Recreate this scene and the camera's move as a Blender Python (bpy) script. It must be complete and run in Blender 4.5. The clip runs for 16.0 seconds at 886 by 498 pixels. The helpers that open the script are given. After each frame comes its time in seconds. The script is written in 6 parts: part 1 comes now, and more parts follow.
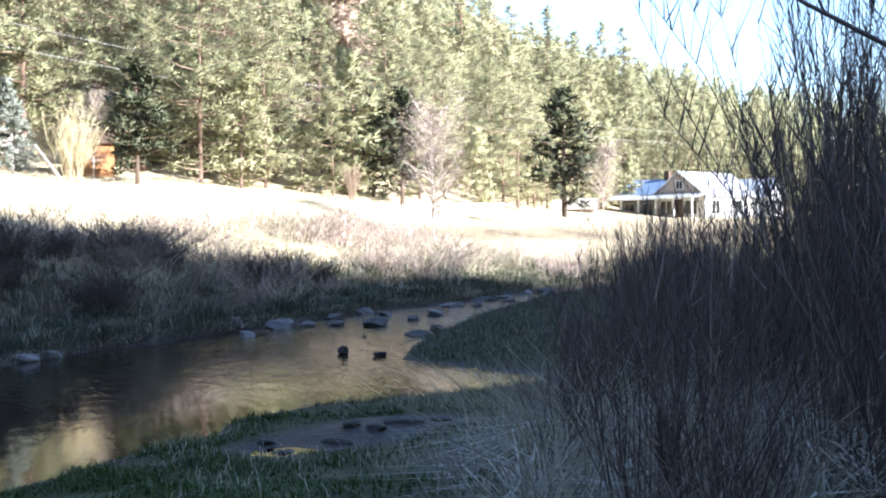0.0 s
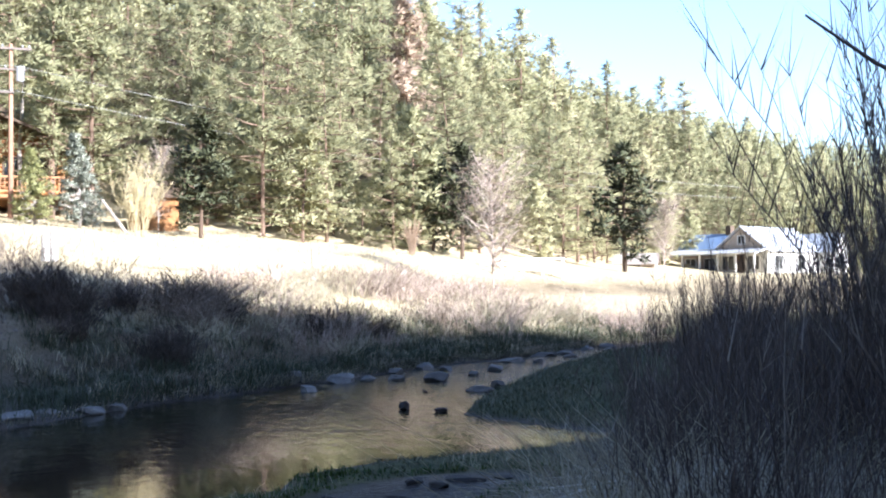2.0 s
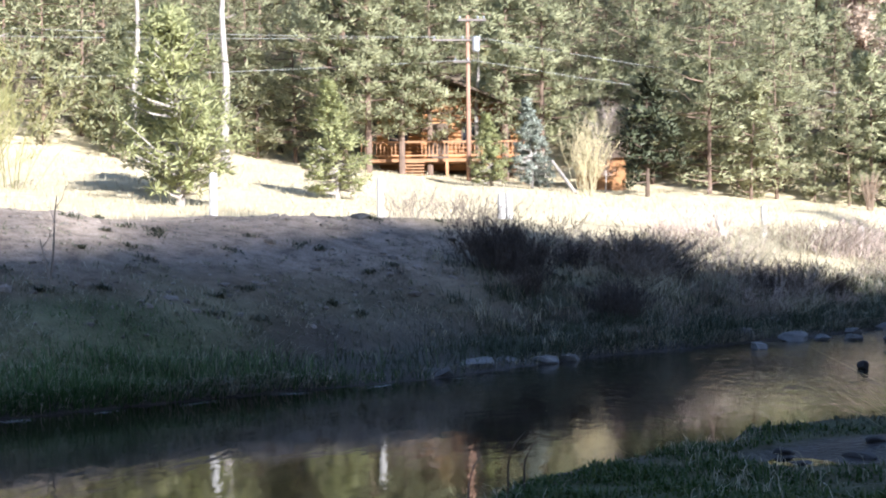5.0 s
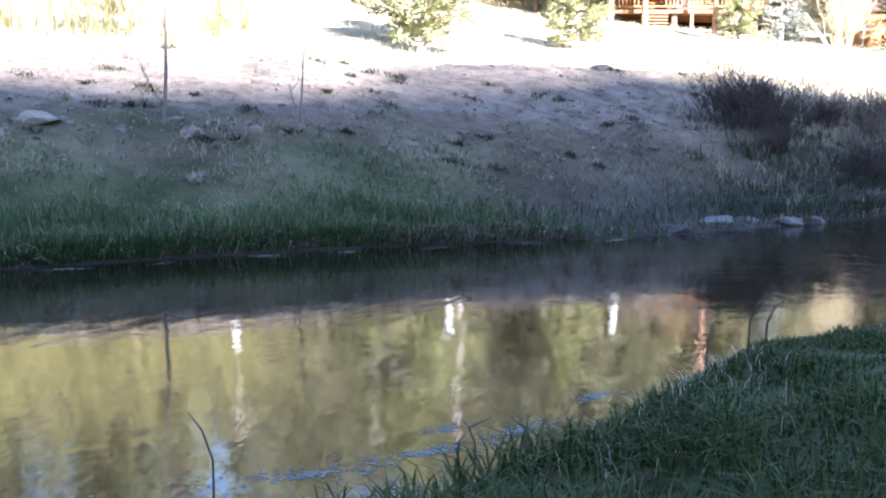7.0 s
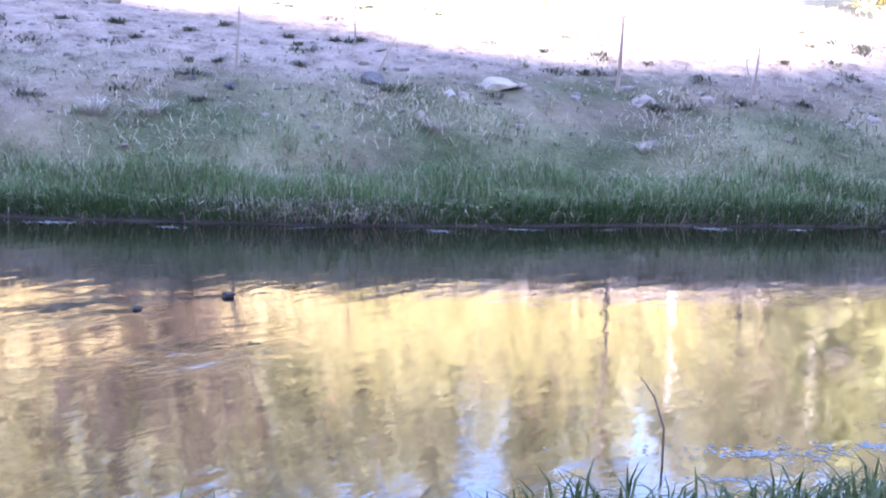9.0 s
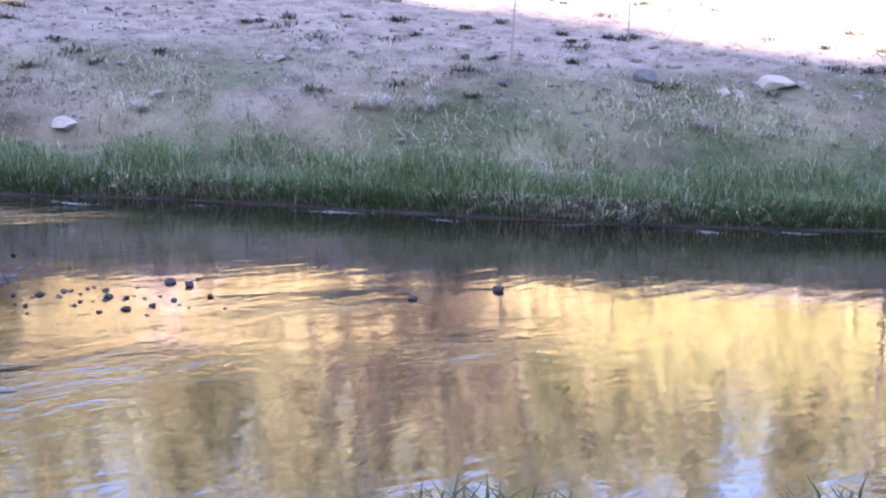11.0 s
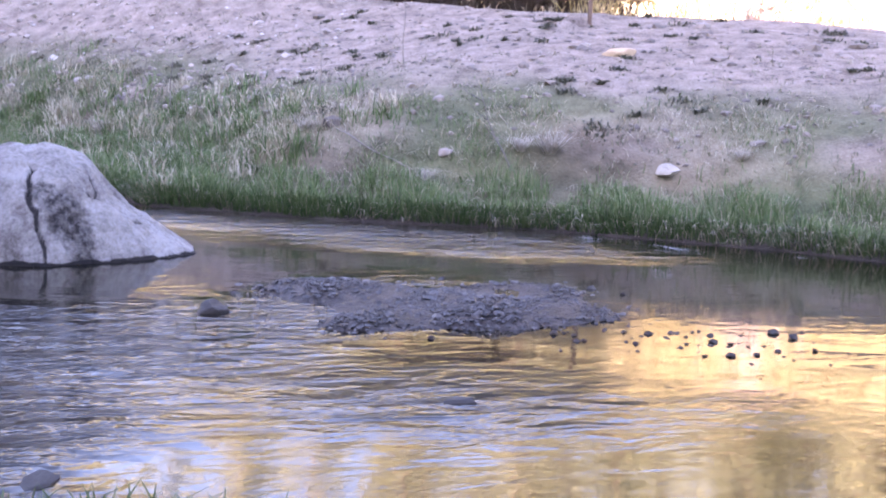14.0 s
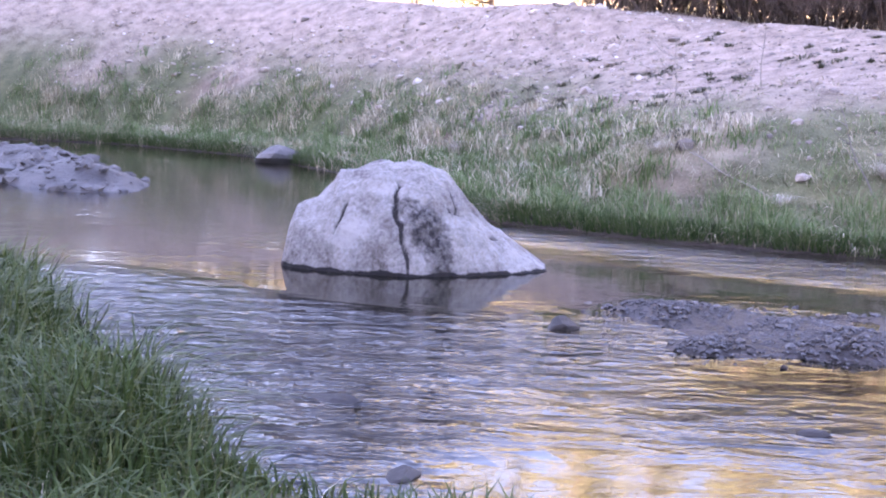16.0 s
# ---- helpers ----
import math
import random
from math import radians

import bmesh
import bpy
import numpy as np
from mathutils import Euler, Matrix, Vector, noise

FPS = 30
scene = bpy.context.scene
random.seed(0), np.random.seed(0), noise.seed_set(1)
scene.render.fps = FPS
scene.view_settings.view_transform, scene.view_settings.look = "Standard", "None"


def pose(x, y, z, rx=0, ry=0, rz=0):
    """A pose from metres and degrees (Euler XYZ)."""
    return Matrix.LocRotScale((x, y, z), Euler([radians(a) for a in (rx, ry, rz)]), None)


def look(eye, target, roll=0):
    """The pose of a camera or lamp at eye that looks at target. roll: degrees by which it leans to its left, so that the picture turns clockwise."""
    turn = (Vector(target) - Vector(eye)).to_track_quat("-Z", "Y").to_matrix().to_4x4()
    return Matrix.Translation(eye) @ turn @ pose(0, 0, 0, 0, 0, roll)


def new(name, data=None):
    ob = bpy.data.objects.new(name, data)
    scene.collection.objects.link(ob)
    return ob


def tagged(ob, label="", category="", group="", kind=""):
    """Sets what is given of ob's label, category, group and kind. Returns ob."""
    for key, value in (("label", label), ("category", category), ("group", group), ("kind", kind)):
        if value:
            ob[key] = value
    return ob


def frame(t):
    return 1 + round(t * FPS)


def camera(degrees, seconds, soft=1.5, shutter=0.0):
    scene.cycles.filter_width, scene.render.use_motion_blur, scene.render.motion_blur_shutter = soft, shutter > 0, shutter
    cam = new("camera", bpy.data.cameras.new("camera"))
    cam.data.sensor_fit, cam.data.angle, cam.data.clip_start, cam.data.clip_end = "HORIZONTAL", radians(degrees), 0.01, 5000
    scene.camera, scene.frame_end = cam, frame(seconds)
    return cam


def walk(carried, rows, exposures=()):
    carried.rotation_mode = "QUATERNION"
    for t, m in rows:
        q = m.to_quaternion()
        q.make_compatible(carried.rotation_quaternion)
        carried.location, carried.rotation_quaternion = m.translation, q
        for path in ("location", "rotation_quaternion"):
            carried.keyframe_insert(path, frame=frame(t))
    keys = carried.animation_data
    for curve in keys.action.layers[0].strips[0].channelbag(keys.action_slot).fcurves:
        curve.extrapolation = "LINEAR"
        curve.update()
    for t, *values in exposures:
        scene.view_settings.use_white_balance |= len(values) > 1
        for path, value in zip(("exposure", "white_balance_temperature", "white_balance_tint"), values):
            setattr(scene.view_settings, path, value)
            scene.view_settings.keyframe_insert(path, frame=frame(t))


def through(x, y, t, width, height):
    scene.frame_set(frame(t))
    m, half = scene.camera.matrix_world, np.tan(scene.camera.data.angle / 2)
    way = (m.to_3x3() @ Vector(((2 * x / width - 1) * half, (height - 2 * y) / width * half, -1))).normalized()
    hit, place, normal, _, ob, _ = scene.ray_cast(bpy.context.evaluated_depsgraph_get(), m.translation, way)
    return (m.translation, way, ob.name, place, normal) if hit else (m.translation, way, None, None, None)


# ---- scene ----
FOV = 40.23
cam = camera(FOV, 16.0, soft=2.0)
PATH = [
    (0.0, 0.069, 0.247, 1.935, 89.395, 0.822, -0.009),
    (0.5, 0.050, 0.244, 1.920, 89.328, 0.675, -0.712),
    (1.0, 0.072, 0.236, 1.923, 89.108, 0.982, 0.107),
    (1.5, 0.029, 0.257, 1.943, 88.986, 0.684, -0.005),
    (2.0, 0.023, 0.228, 1.961, 91.987, 0.585, 2.774),
    (2.5, 0.044, 0.208, 1.959, 92.601, 0.523, 4.628),
    (3.0, 0.025, 0.169, 1.941, 93.437, 0.871, 7.539),
    (3.5, 0.002, 0.146, 1.917, 93.294, 1.025, 11.381),
    (4.0, -0.027, 0.126, 1.943, 92.888, 1.255, 16.191),
    (4.2, 0.007, 0.101, 1.917, 92.544, 0.999, 17.912),
    (6.3, -0.086, 0.179, 1.841, 85.370, -0.834, 30.688),
    (6.5, -0.109, 0.177, 1.855, 84.616, -1.415, 31.685),
    (7.0, -0.096, 0.156, 1.827, 83.329, -1.035, 34.733),
    (7.5, -0.106, 0.136, 1.803, 80.384, -1.414, 38.424),
    (8.0, -0.149, 0.117, 1.818, 78.479, -1.840, 41.882),
    (8.5, -0.178, 0.039, 1.836, 78.377, -2.612, 48.132),
    (8.7, -0.175, 0.034, 1.830, 79.969, -2.362, 51.243),
    (10.8, -0.035, -0.065, 1.864, 79.632, -2.040, 67.350),
    (11.0, -0.053, -0.085, 1.882, 80.640, -1.995, 67.974),
    (11.5, -0.033, -0.128, 1.916, 84.149, -1.746, 73.008),
    (12.0, 0.006, -0.139, 1.893, 84.232, -0.621, 76.488),
    (12.5, 0.013, -0.189, 1.905, 84.061, -0.251, 80.108),
    (13.0, 0.020, -0.230, 1.888, 82.012, -1.033, 84.564),
    (13.5, 0.029, -0.260, 1.877, 80.863, -0.423, 89.842),
    (14.0, 0.027, -0.332, 1.903, 81.989, -1.749, 95.067),
    (14.5, 0.049, -0.351, 1.879, 81.085, -2.083, 102.751),
    (15.0, 0.077, -0.355, 1.893, 81.367, -0.596, 107.055),
    (15.5, 0.118, -0.364, 1.889, 81.296, -0.852, 109.110),
    (16.0, 0.163, -0.370, 1.901, 82.526, -1.888, 111.389),
]
EXPOSURES = [(0.0, 2.5, 5500, 16), (1.6, 2.43, 5500, 16), (2.05, 2.3, 5500, 17), (2.45, 1.95, 5450, 17), (3.5, 2.0, 5450, 17), (4.2, 1.95, 5450, 17), (6.3, 2.6, 5450, 14), (7.0, 3.25, 5450, 21), (7.5, 3.95, 5450, 26),
             (8.0, 4.35, 5500, 34), (8.7, 4.5, 5600, 39), (10.8, 4.4, 6050, 42), (12.0, 4.15, 6350, 42), (14.0, 4.7, 6700, 47), (16.0, 4.88, 6800, 50)]
walk(cam, [(t, pose(*p)) for t, *p in PATH], EXPOSURES)

# ---- daylight ----
SUN_EL, SUN_DIR = radians(25.0), Vector((0.80, -0.60, 0.0))          # level direction towards the sun
world = bpy.data.worlds.new("sky")
scene.world = world
world.use_nodes = True
wn = world.node_tree
sky = wn.nodes.new("ShaderNodeTexSky")
sky.sky_type, sky.sun_disc = "NISHITA", False
sky.sun_elevation, sky.sun_rotation = SUN_EL, math.atan2(SUN_DIR.x, SUN_DIR.y)
sky.air_density, sky.dust_density, sky.ozone_density = 1.0, 0.5, 1.0
wn.nodes["Background"].inputs["Strength"].default_value = 0.075
wn.links.new(sky.outputs[0], wn.nodes["Background"].inputs["Color"])
sun = new("sun", bpy.data.lights.new("sun", "SUN"))
sun.data.energy, sun.data.angle, sun.data.color = 5.0, radians(0.9), (1.0, 0.93, 0.80)
sun.matrix_world = look((0, 0, 60), tuple(Vector((0, 0, 60)) - SUN_DIR * math.cos(SUN_EL) - Vector((0, 0, math.sin(SUN_EL)))))



# ---- materials ----
def material(name, build):
    m = bpy.data.materials.new(name)
    m.use_nodes = True
    t = m.node_tree
    build(t, t.nodes["Principled BSDF"], lambda kind, **kw: make_node(t, kind, kw), t.links.new)
    return m


def make_node(tree, kind, kw):
    n = tree.nodes.new("ShaderNode" + kind)
    for k, v in kw.items():
        if k in n.inputs.keys():
            n.inputs[k].default_value = v
    return n


def ramp(node, stops):
    r = node("ValToRGB")
    e = r.color_ramp.elements
    while len(e) < len(stops):
        e.new(0.5)
    for el, (p, c) in zip(e, stops):
        el.position, el.color = p, (*c, 1.0)
    return r


def mottled(name, stops, scale, rough=0.85, bump=0.3, fine=9.0, metal=0.0, spec=0.3, dist=0.02, vary=0.0):
    """Two scales of noise drive the colour; the finer one the relief."""
    def build(t, b, node, link):
        tc = node("TexCoord")
        big, small = node("TexNoise", Scale=scale, Detail=6.0, Roughness=0.6), node("TexNoise", Scale=scale * fine, Detail=8.0, Roughness=0.7)
        mix = node("Mix")
        mix.data_type, mix.inputs[0].default_value = "FLOAT", 0.45
        for n in (big, small):
            link(tc.outputs["Object"], n.inputs["Vector"])
        link(big.outputs[0], mix.inputs[2]), link(small.outputs[0], mix.inputs[3])
        r = ramp(node, stops)
        value = mix.outputs[0]
        if vary:
            info, add = node("ObjectInfo"), node("Math")
            mul = node("Math")
            mul.operation, mul.inputs[1].default_value = "MULTIPLY_ADD", vary
            mul.inputs[2].default_value = -vary / 2
            link(info.outputs["Random"], mul.inputs[0]), link(mul.outputs[0], add.inputs[0]), link(value, add.inputs[1])
            value = add.outputs[0]
        link(value, r.inputs[0]), link(r.outputs[0], b.inputs["Base Color"])
        bp = node("Bump", Strength=bump, Distance=dist)
        link(small.outputs[0], bp.inputs["Height"]), link(bp.outputs[0], b.inputs["Normal"])
        b.inputs["Roughness"].default_value, b.inputs["Metallic"].default_value = rough, metal
        b.inputs["Specular IOR Level"].default_value = spec
    return material(name, build)


def leafy(name, stops, rough=0.6, through=0.0, spec=0.25, tree_vary=0.35):
    """Blades, needles and twigs: each piece and each plant takes its own shade."""
    def build(t, b, node, link):
        g, info = node("NewGeometry"), node("ObjectInfo")
        mix = node("Mix")
        mix.data_type, mix.inputs[0].default_value = "FLOAT", tree_vary
        link(g.outputs["Random Per Island"], mix.inputs[2]), link(info.outputs["Random"], mix.inputs[3])
        r = ramp(node, stops)
        link(mix.outputs[0], r.inputs[0]), link(r.outputs[0], b.inputs["Base Color"])
        b.inputs["Roughness"].default_value, b.inputs["Specular IOR Level"].default_value = rough, spec
        if through:
            tr, add, out = node("BsdfTranslucent"), node("MixShader", Fac=through), t.nodes["Material Output"]
            link(r.outputs[0], tr.inputs["Color"]), link(b.outputs[0], add.inputs[1]), link(tr.outputs[0], add.inputs[2])
            link(add.outputs[0], out.inputs["Surface"])
    return material(name, build)


M_PINE = leafy("pine_needles", [(0.0, (0.275, 0.28, 0.158)), (0.5, (0.38, 0.374, 0.213)), (1.0, (0.49, 0.468, 0.28))], through=0.5, tree_vary=0.7, spec=0.05)
# Darkened copy of the pine needles, with shade put into the colour.
M_SHADEDPINE = leafy("shaded_pine_needles", [(0.0, (0.0324, 0.0399, 0.0203)), (1.0, (0.081, 0.0855, 0.0394))])
M_SPRUCE = leafy("blue_spruce_needles", [(0.0, (0.21, 0.23, 0.18)), (1.0, (0.46, 0.48, 0.39))], through=0.3)
M_YSPRUCE = leafy("young_spruce_needles", [(0.0, (0.28, 0.29, 0.125)), (1.0, (0.48, 0.475, 0.23))], through=0.5)
M_RUST = leafy("dead_needles", [(0.0, (0.36, 0.27, 0.19)), (1.0, (0.58, 0.46, 0.35))], through=0.5)
M_YELLOW = leafy("yellow_willow_twigs", [(0.0, (0.225, 0.185, 0.08)), (1.0, (0.42, 0.355, 0.18))], through=0.2)
M_YGREEN = leafy("spring_willow_leaves", [(0.0, (0.17, 0.165, 0.06)), (1.0, (0.37, 0.335, 0.14))], through=0.25)
M_BARE = leafy("bare_pink_twigs", [(0.0, (0.27, 0.205, 0.165)), (1.0, (0.48, 0.39, 0.325))])
M_GOLD = leafy("pale_golden_twigs", [(0.0, (0.38, 0.32, 0.18)), (1.0, (0.58, 0.51, 0.32))], through=0.2)
M_STEM = leafy("willow_stems", [(0.0, (0.03, 0.022, 0.02)), (0.6, (0.085, 0.064, 0.055)), (0.85, (0.165, 0.135, 0.11)), (1.0, (0.38, 0.33, 0.27))], tree_vary=0.12)
M_STRAW = leafy("dry_grass", [(0.0, (0.221, 0.187, 0.119)), (0.6, (0.374, 0.332, 0.23)), (1.0, (0.544, 0.493, 0.374))], through=0.15)
M_GRASS = leafy("green_grass", [(0.0, (0.0158, 0.0302, 0.00864)), (0.6, (0.0432, 0.0691, 0.0194)), (0.9, (0.0972, 0.114, 0.0396)), (1.0, (0.216, 0.202, 0.122))], rough=0.5, through=0.3, spec=0.06)
M_SPIT = leafy("dull_shore_grass", [(0.0, (0.021, 0.0315, 0.0165)), (0.6, (0.0525, 0.0638, 0.0338)), (1.0, (0.135, 0.128, 0.0825))], through=0.15)
M_BLEACHED = leafy("bleached_grass", [(0.0, (0.20, 0.17, 0.12)), (0.6, (0.40, 0.36, 0.29)), (1.0, (0.66, 0.62, 0.54))], through=0.2)
M_BRUSH = leafy("brown_brush", [(0.0, (0.028, 0.0208, 0.0176)), (1.0, (0.112, 0.084, 0.064))])
M_BARK = mottled("pine_bark", [(0.3, (0.07, 0.048, 0.036)), (0.6, (0.17, 0.115, 0.08)), (0.8, (0.30, 0.21, 0.15))], 1.5, 0.9, 0.6)
M_GREYBARK = mottled("grey_bark", [(0.3, (0.15, 0.128, 0.112)), (0.7, (0.36, 0.323, 0.285))], 2.0, 0.9, 0.4)
M_PALEBARK = mottled("pale_cottonwood_bark", [(0.3, (0.24, 0.195, 0.16)), (0.7, (0.44, 0.375, 0.325))], 2.0, 0.9, 0.4)
M_DEADARM = mottled("weathered_crossarm", [(0.3, (0.09, 0.075, 0.065)), (0.7, (0.20, 0.17, 0.15))], 2.0, 0.9, 0.4)
M_PALEPOST = mottled("weathered_white_post", [(0.3, (0.306, 0.286, 0.252)), (0.7, (0.503, 0.483, 0.442))], 3.0, 0.85, 0.3)
M_POLE = mottled("pole_wood", [(0.3, (0.17, 0.09, 0.06)), (0.7, (0.32, 0.19, 0.125))], 2.0, 0.8, 0.3)
M_ROCK = mottled("river_stone", [(0.25, (0.0378, 0.0351, 0.0324)), (0.5, (0.0893, 0.0835, 0.0785)), (0.75, (0.162, 0.154, 0.146))], 2.2, 0.7, 0.5, vary=0.35)
M_WETROCK = mottled("wet_dark_stone", [(0.3, (0.016, 0.014, 0.013)), (0.7, (0.055, 0.05, 0.046))], 6.0, 0.6, 0.5, vary=0.2, spec=0.12)
M_PALEROCK = mottled("pale_stone", [(0.25, (0.204, 0.174, 0.138)), (0.7, (0.36, 0.324, 0.27))], 2.5, 0.85, 0.4)
M_OCHRE = mottled("ochre_stone", [(0.25, (0.26, 0.18, 0.10)), (0.7, (0.50, 0.38, 0.24))], 2.5, 0.85, 0.4)
M_BANKGRIT = leafy("bank_grit", [(0.0, (0.105, 0.09, 0.075)), (0.55, (0.205, 0.172, 0.142)), (0.9, (0.29, 0.25, 0.21)), (1.0, (0.46, 0.43, 0.39))], rough=0.9)
M_FARGRASS = leafy("sedge_blades", [(0.0, (0.027, 0.057, 0.02)), (0.5, (0.07, 0.12, 0.043)), (0.86, (0.145, 0.185, 0.082)), (1.0, (0.34, 0.30, 0.21))], rough=0.5, through=0.3, spec=0.05)
M_TUFT = leafy("dusty_tufts", [(0.0, (0.045, 0.06, 0.03)), (0.5, (0.11, 0.12, 0.07)), (0.8, (0.22, 0.20, 0.14)), (1.0, (0.40, 0.36, 0.28))], rough=0.7, spec=0.08)
M_WEED = leafy("bank_weed_leaves", [(0.0, (0.038, 0.044, 0.026)), (0.6, (0.09, 0.092, 0.056)), (1.0, (0.19, 0.175, 0.115))], rough=0.7)
# Darker copy of the dry grass, with shade put into its colour.
M_SHADESTRAW = leafy("shaded_thatch", [(0.0, (0.075, 0.0638, 0.0525)), (0.7, (0.18, 0.158, 0.128)), (1.0, (0.315, 0.285, 0.232))])
M_DEADWOOD = leafy("dead_branches", [(0.0, (0.102, 0.0765, 0.0595)), (1.0, (0.289, 0.23, 0.178))])
M_LOG = mottled("orange_log", [(0.3, (0.18, 0.08, 0.028)), (0.55, (0.32, 0.155, 0.055)), (0.8, (0.44, 0.24, 0.095))], 1.4, 0.6, 0.3, vary=0.3)
M_DECK = mottled("deck_wood", [(0.3, (0.20, 0.10, 0.045)), (0.7, (0.36, 0.19, 0.09))], 1.8, 0.7, 0.25, vary=0.2)
M_WHITEPAINT = mottled("white_paint", [(0.3, (0.515, 0.499, 0.468)), (0.7, (0.64, 0.632, 0.608))], 1.2, 0.6, 0.15)
M_TAN = mottled("tan_siding", [(0.3, (0.27, 0.22, 0.18)), (0.7, (0.40, 0.34, 0.28))], 1.2, 0.75, 0.2)
M_METALROOF = mottled("pale_metal_roof", [(0.3, (0.50, 0.52, 0.55)), (0.7, (0.70, 0.72, 0.75))], 0.8, 0.35, 0.1, metal=0.5)
M_BLUEROOF = mottled("blue_metal_roof", [(0.3, (0.10, 0.16, 0.27)), (0.7, (0.20, 0.27, 0.40))], 0.8, 0.4, 0.1, metal=0.2)
M_GLASS = mottled("window_glass", [(0.3, (0.012, 0.014, 0.017)), (0.7, (0.03, 0.033, 0.04))], 0.6, 0.06, 0.02, spec=0.6)
M_DARKWOOD = mottled("dark_wood", [(0.3, (0.05, 0.035, 0.025)), (0.7, (0.13, 0.09, 0.06))], 1.5, 0.8, 0.3)
M_WIRE = mottled("power_line", [(0.3, (0.22, 0.22, 0.21)), (0.7, (0.40, 0.40, 0.38))], 3.0, 0.5, 0.1)
M_GREYMETAL = mottled("grey_metal", [(0.3, (0.24, 0.246, 0.252)), (0.7, (0.348, 0.354, 0.36))], 3.0, 0.45, 0.1, metal=0.4)
M_FROTH = mottled("froth_mat", [(0.3, (0.10, 0.105, 0.09)), (0.55, (0.19, 0.20, 0.185)), (0.8, (0.32, 0.335, 0.33))], 7.0, 0.5, 0.6)
M_BAR = leafy("bar_pebbles", [(0.0, (0.0169, 0.0154, 0.0145)), (0.6, (0.0484, 0.0445, 0.0426)), (1.0, (0.0967, 0.0897, 0.0842))], rough=0.5)


def ground_material(t, b, node, link):
    tc, cover = node("TexCoord"), node("Attribute")
    cover.attribute_name = "cover"
    sep = node("SeparateColor")
    link(cover.outputs["Color"], sep.inputs[0])
    big, mid, grit = node("TexNoise", Scale=0.35, Detail=5.0), node("TexNoise", Scale=2.2, Detail=6.0, Roughness=0.65), node("TexNoise", Scale=26.0, Detail=6.0, Roughness=0.7)
    peb = node("TexVoronoi", Scale=16.0)
    for n in (big, mid, grit, peb):
        link(tc.outputs["Object"], n.inputs["Vector"])
    def blend(a, c, fac):
        m = node("Mix")
        m.data_type = "RGBA"
        link(a, m.inputs[6]), link(c, m.inputs[7]), link(fac, m.inputs[0])
        return m.outputs[2]
    soil, gravel = ramp(node, [(0.3, (0.07, 0.0525, 0.035)), (0.7, (0.154, 0.119, 0.084))]), ramp(node, [(0.40, (0.10, 0.079, 0.061)), (0.5, (0.212, 0.17, 0.134)), (0.66, (0.325, 0.27, 0.22))])
    turf, straw = ramp(node, [(0.36, (0.03, 0.042, 0.018)), (0.66, (0.11, 0.118, 0.06))]), ramp(node, [(0.3, (0.30, 0.24, 0.14)), (0.7, (0.56, 0.48, 0.31))])
    mud = ramp(node, [(0.36, (0.018, 0.015, 0.013)), (0.66, (0.065, 0.055, 0.05))])
    gm = node("Mix")
    gm.data_type, gm.inputs[0].default_value = "FLOAT", 0.5
    link(mid.outputs[0], gm.inputs[2]), link(grit.outputs[0], gm.inputs[3])
    link(mid.outputs[0], soil.inputs[0]), link(gm.outputs[0], gravel.inputs[0]), link(gm.outputs[0], turf.inputs[0]), link(gm.outputs[0], straw.inputs[0]), link(gm.outputs[0], mud.inputs[0])
    c = blend(soil.outputs[0], gravel.outputs[0], sep.outputs[0])
    c = blend(c, turf.outputs[0], sep.outputs[1])
    c = blend(c, straw.outputs[0], sep.outputs[2])
    c = blend(c, mud.outputs[0], cover.outputs["Alpha"])
    link(c, b.inputs["Base Color"])
    hs = node("Math")
    hs.operation = "ADD"
    link(grit.outputs[0], hs.inputs[0]), link(peb.outputs["Distance"], hs.inputs[1])
    bp = node("Bump", Strength=0.55, Distance=0.05)
    link(hs.outputs[0], bp.inputs["Height"]), link(bp.outputs[0], b.inputs["Normal"])
    damp = node("MapRange")
    damp.inputs["To Min"].default_value, damp.inputs["To Max"].default_value = 0.92, 0.42
    link(cover.outputs["Alpha"], damp.inputs["Value"]), link(damp.outputs[0], b.inputs["Roughness"])
    b.inputs["Specular IOR Level"].default_value = 0.07


M_GROUND = material("bank_ground", ground_material)


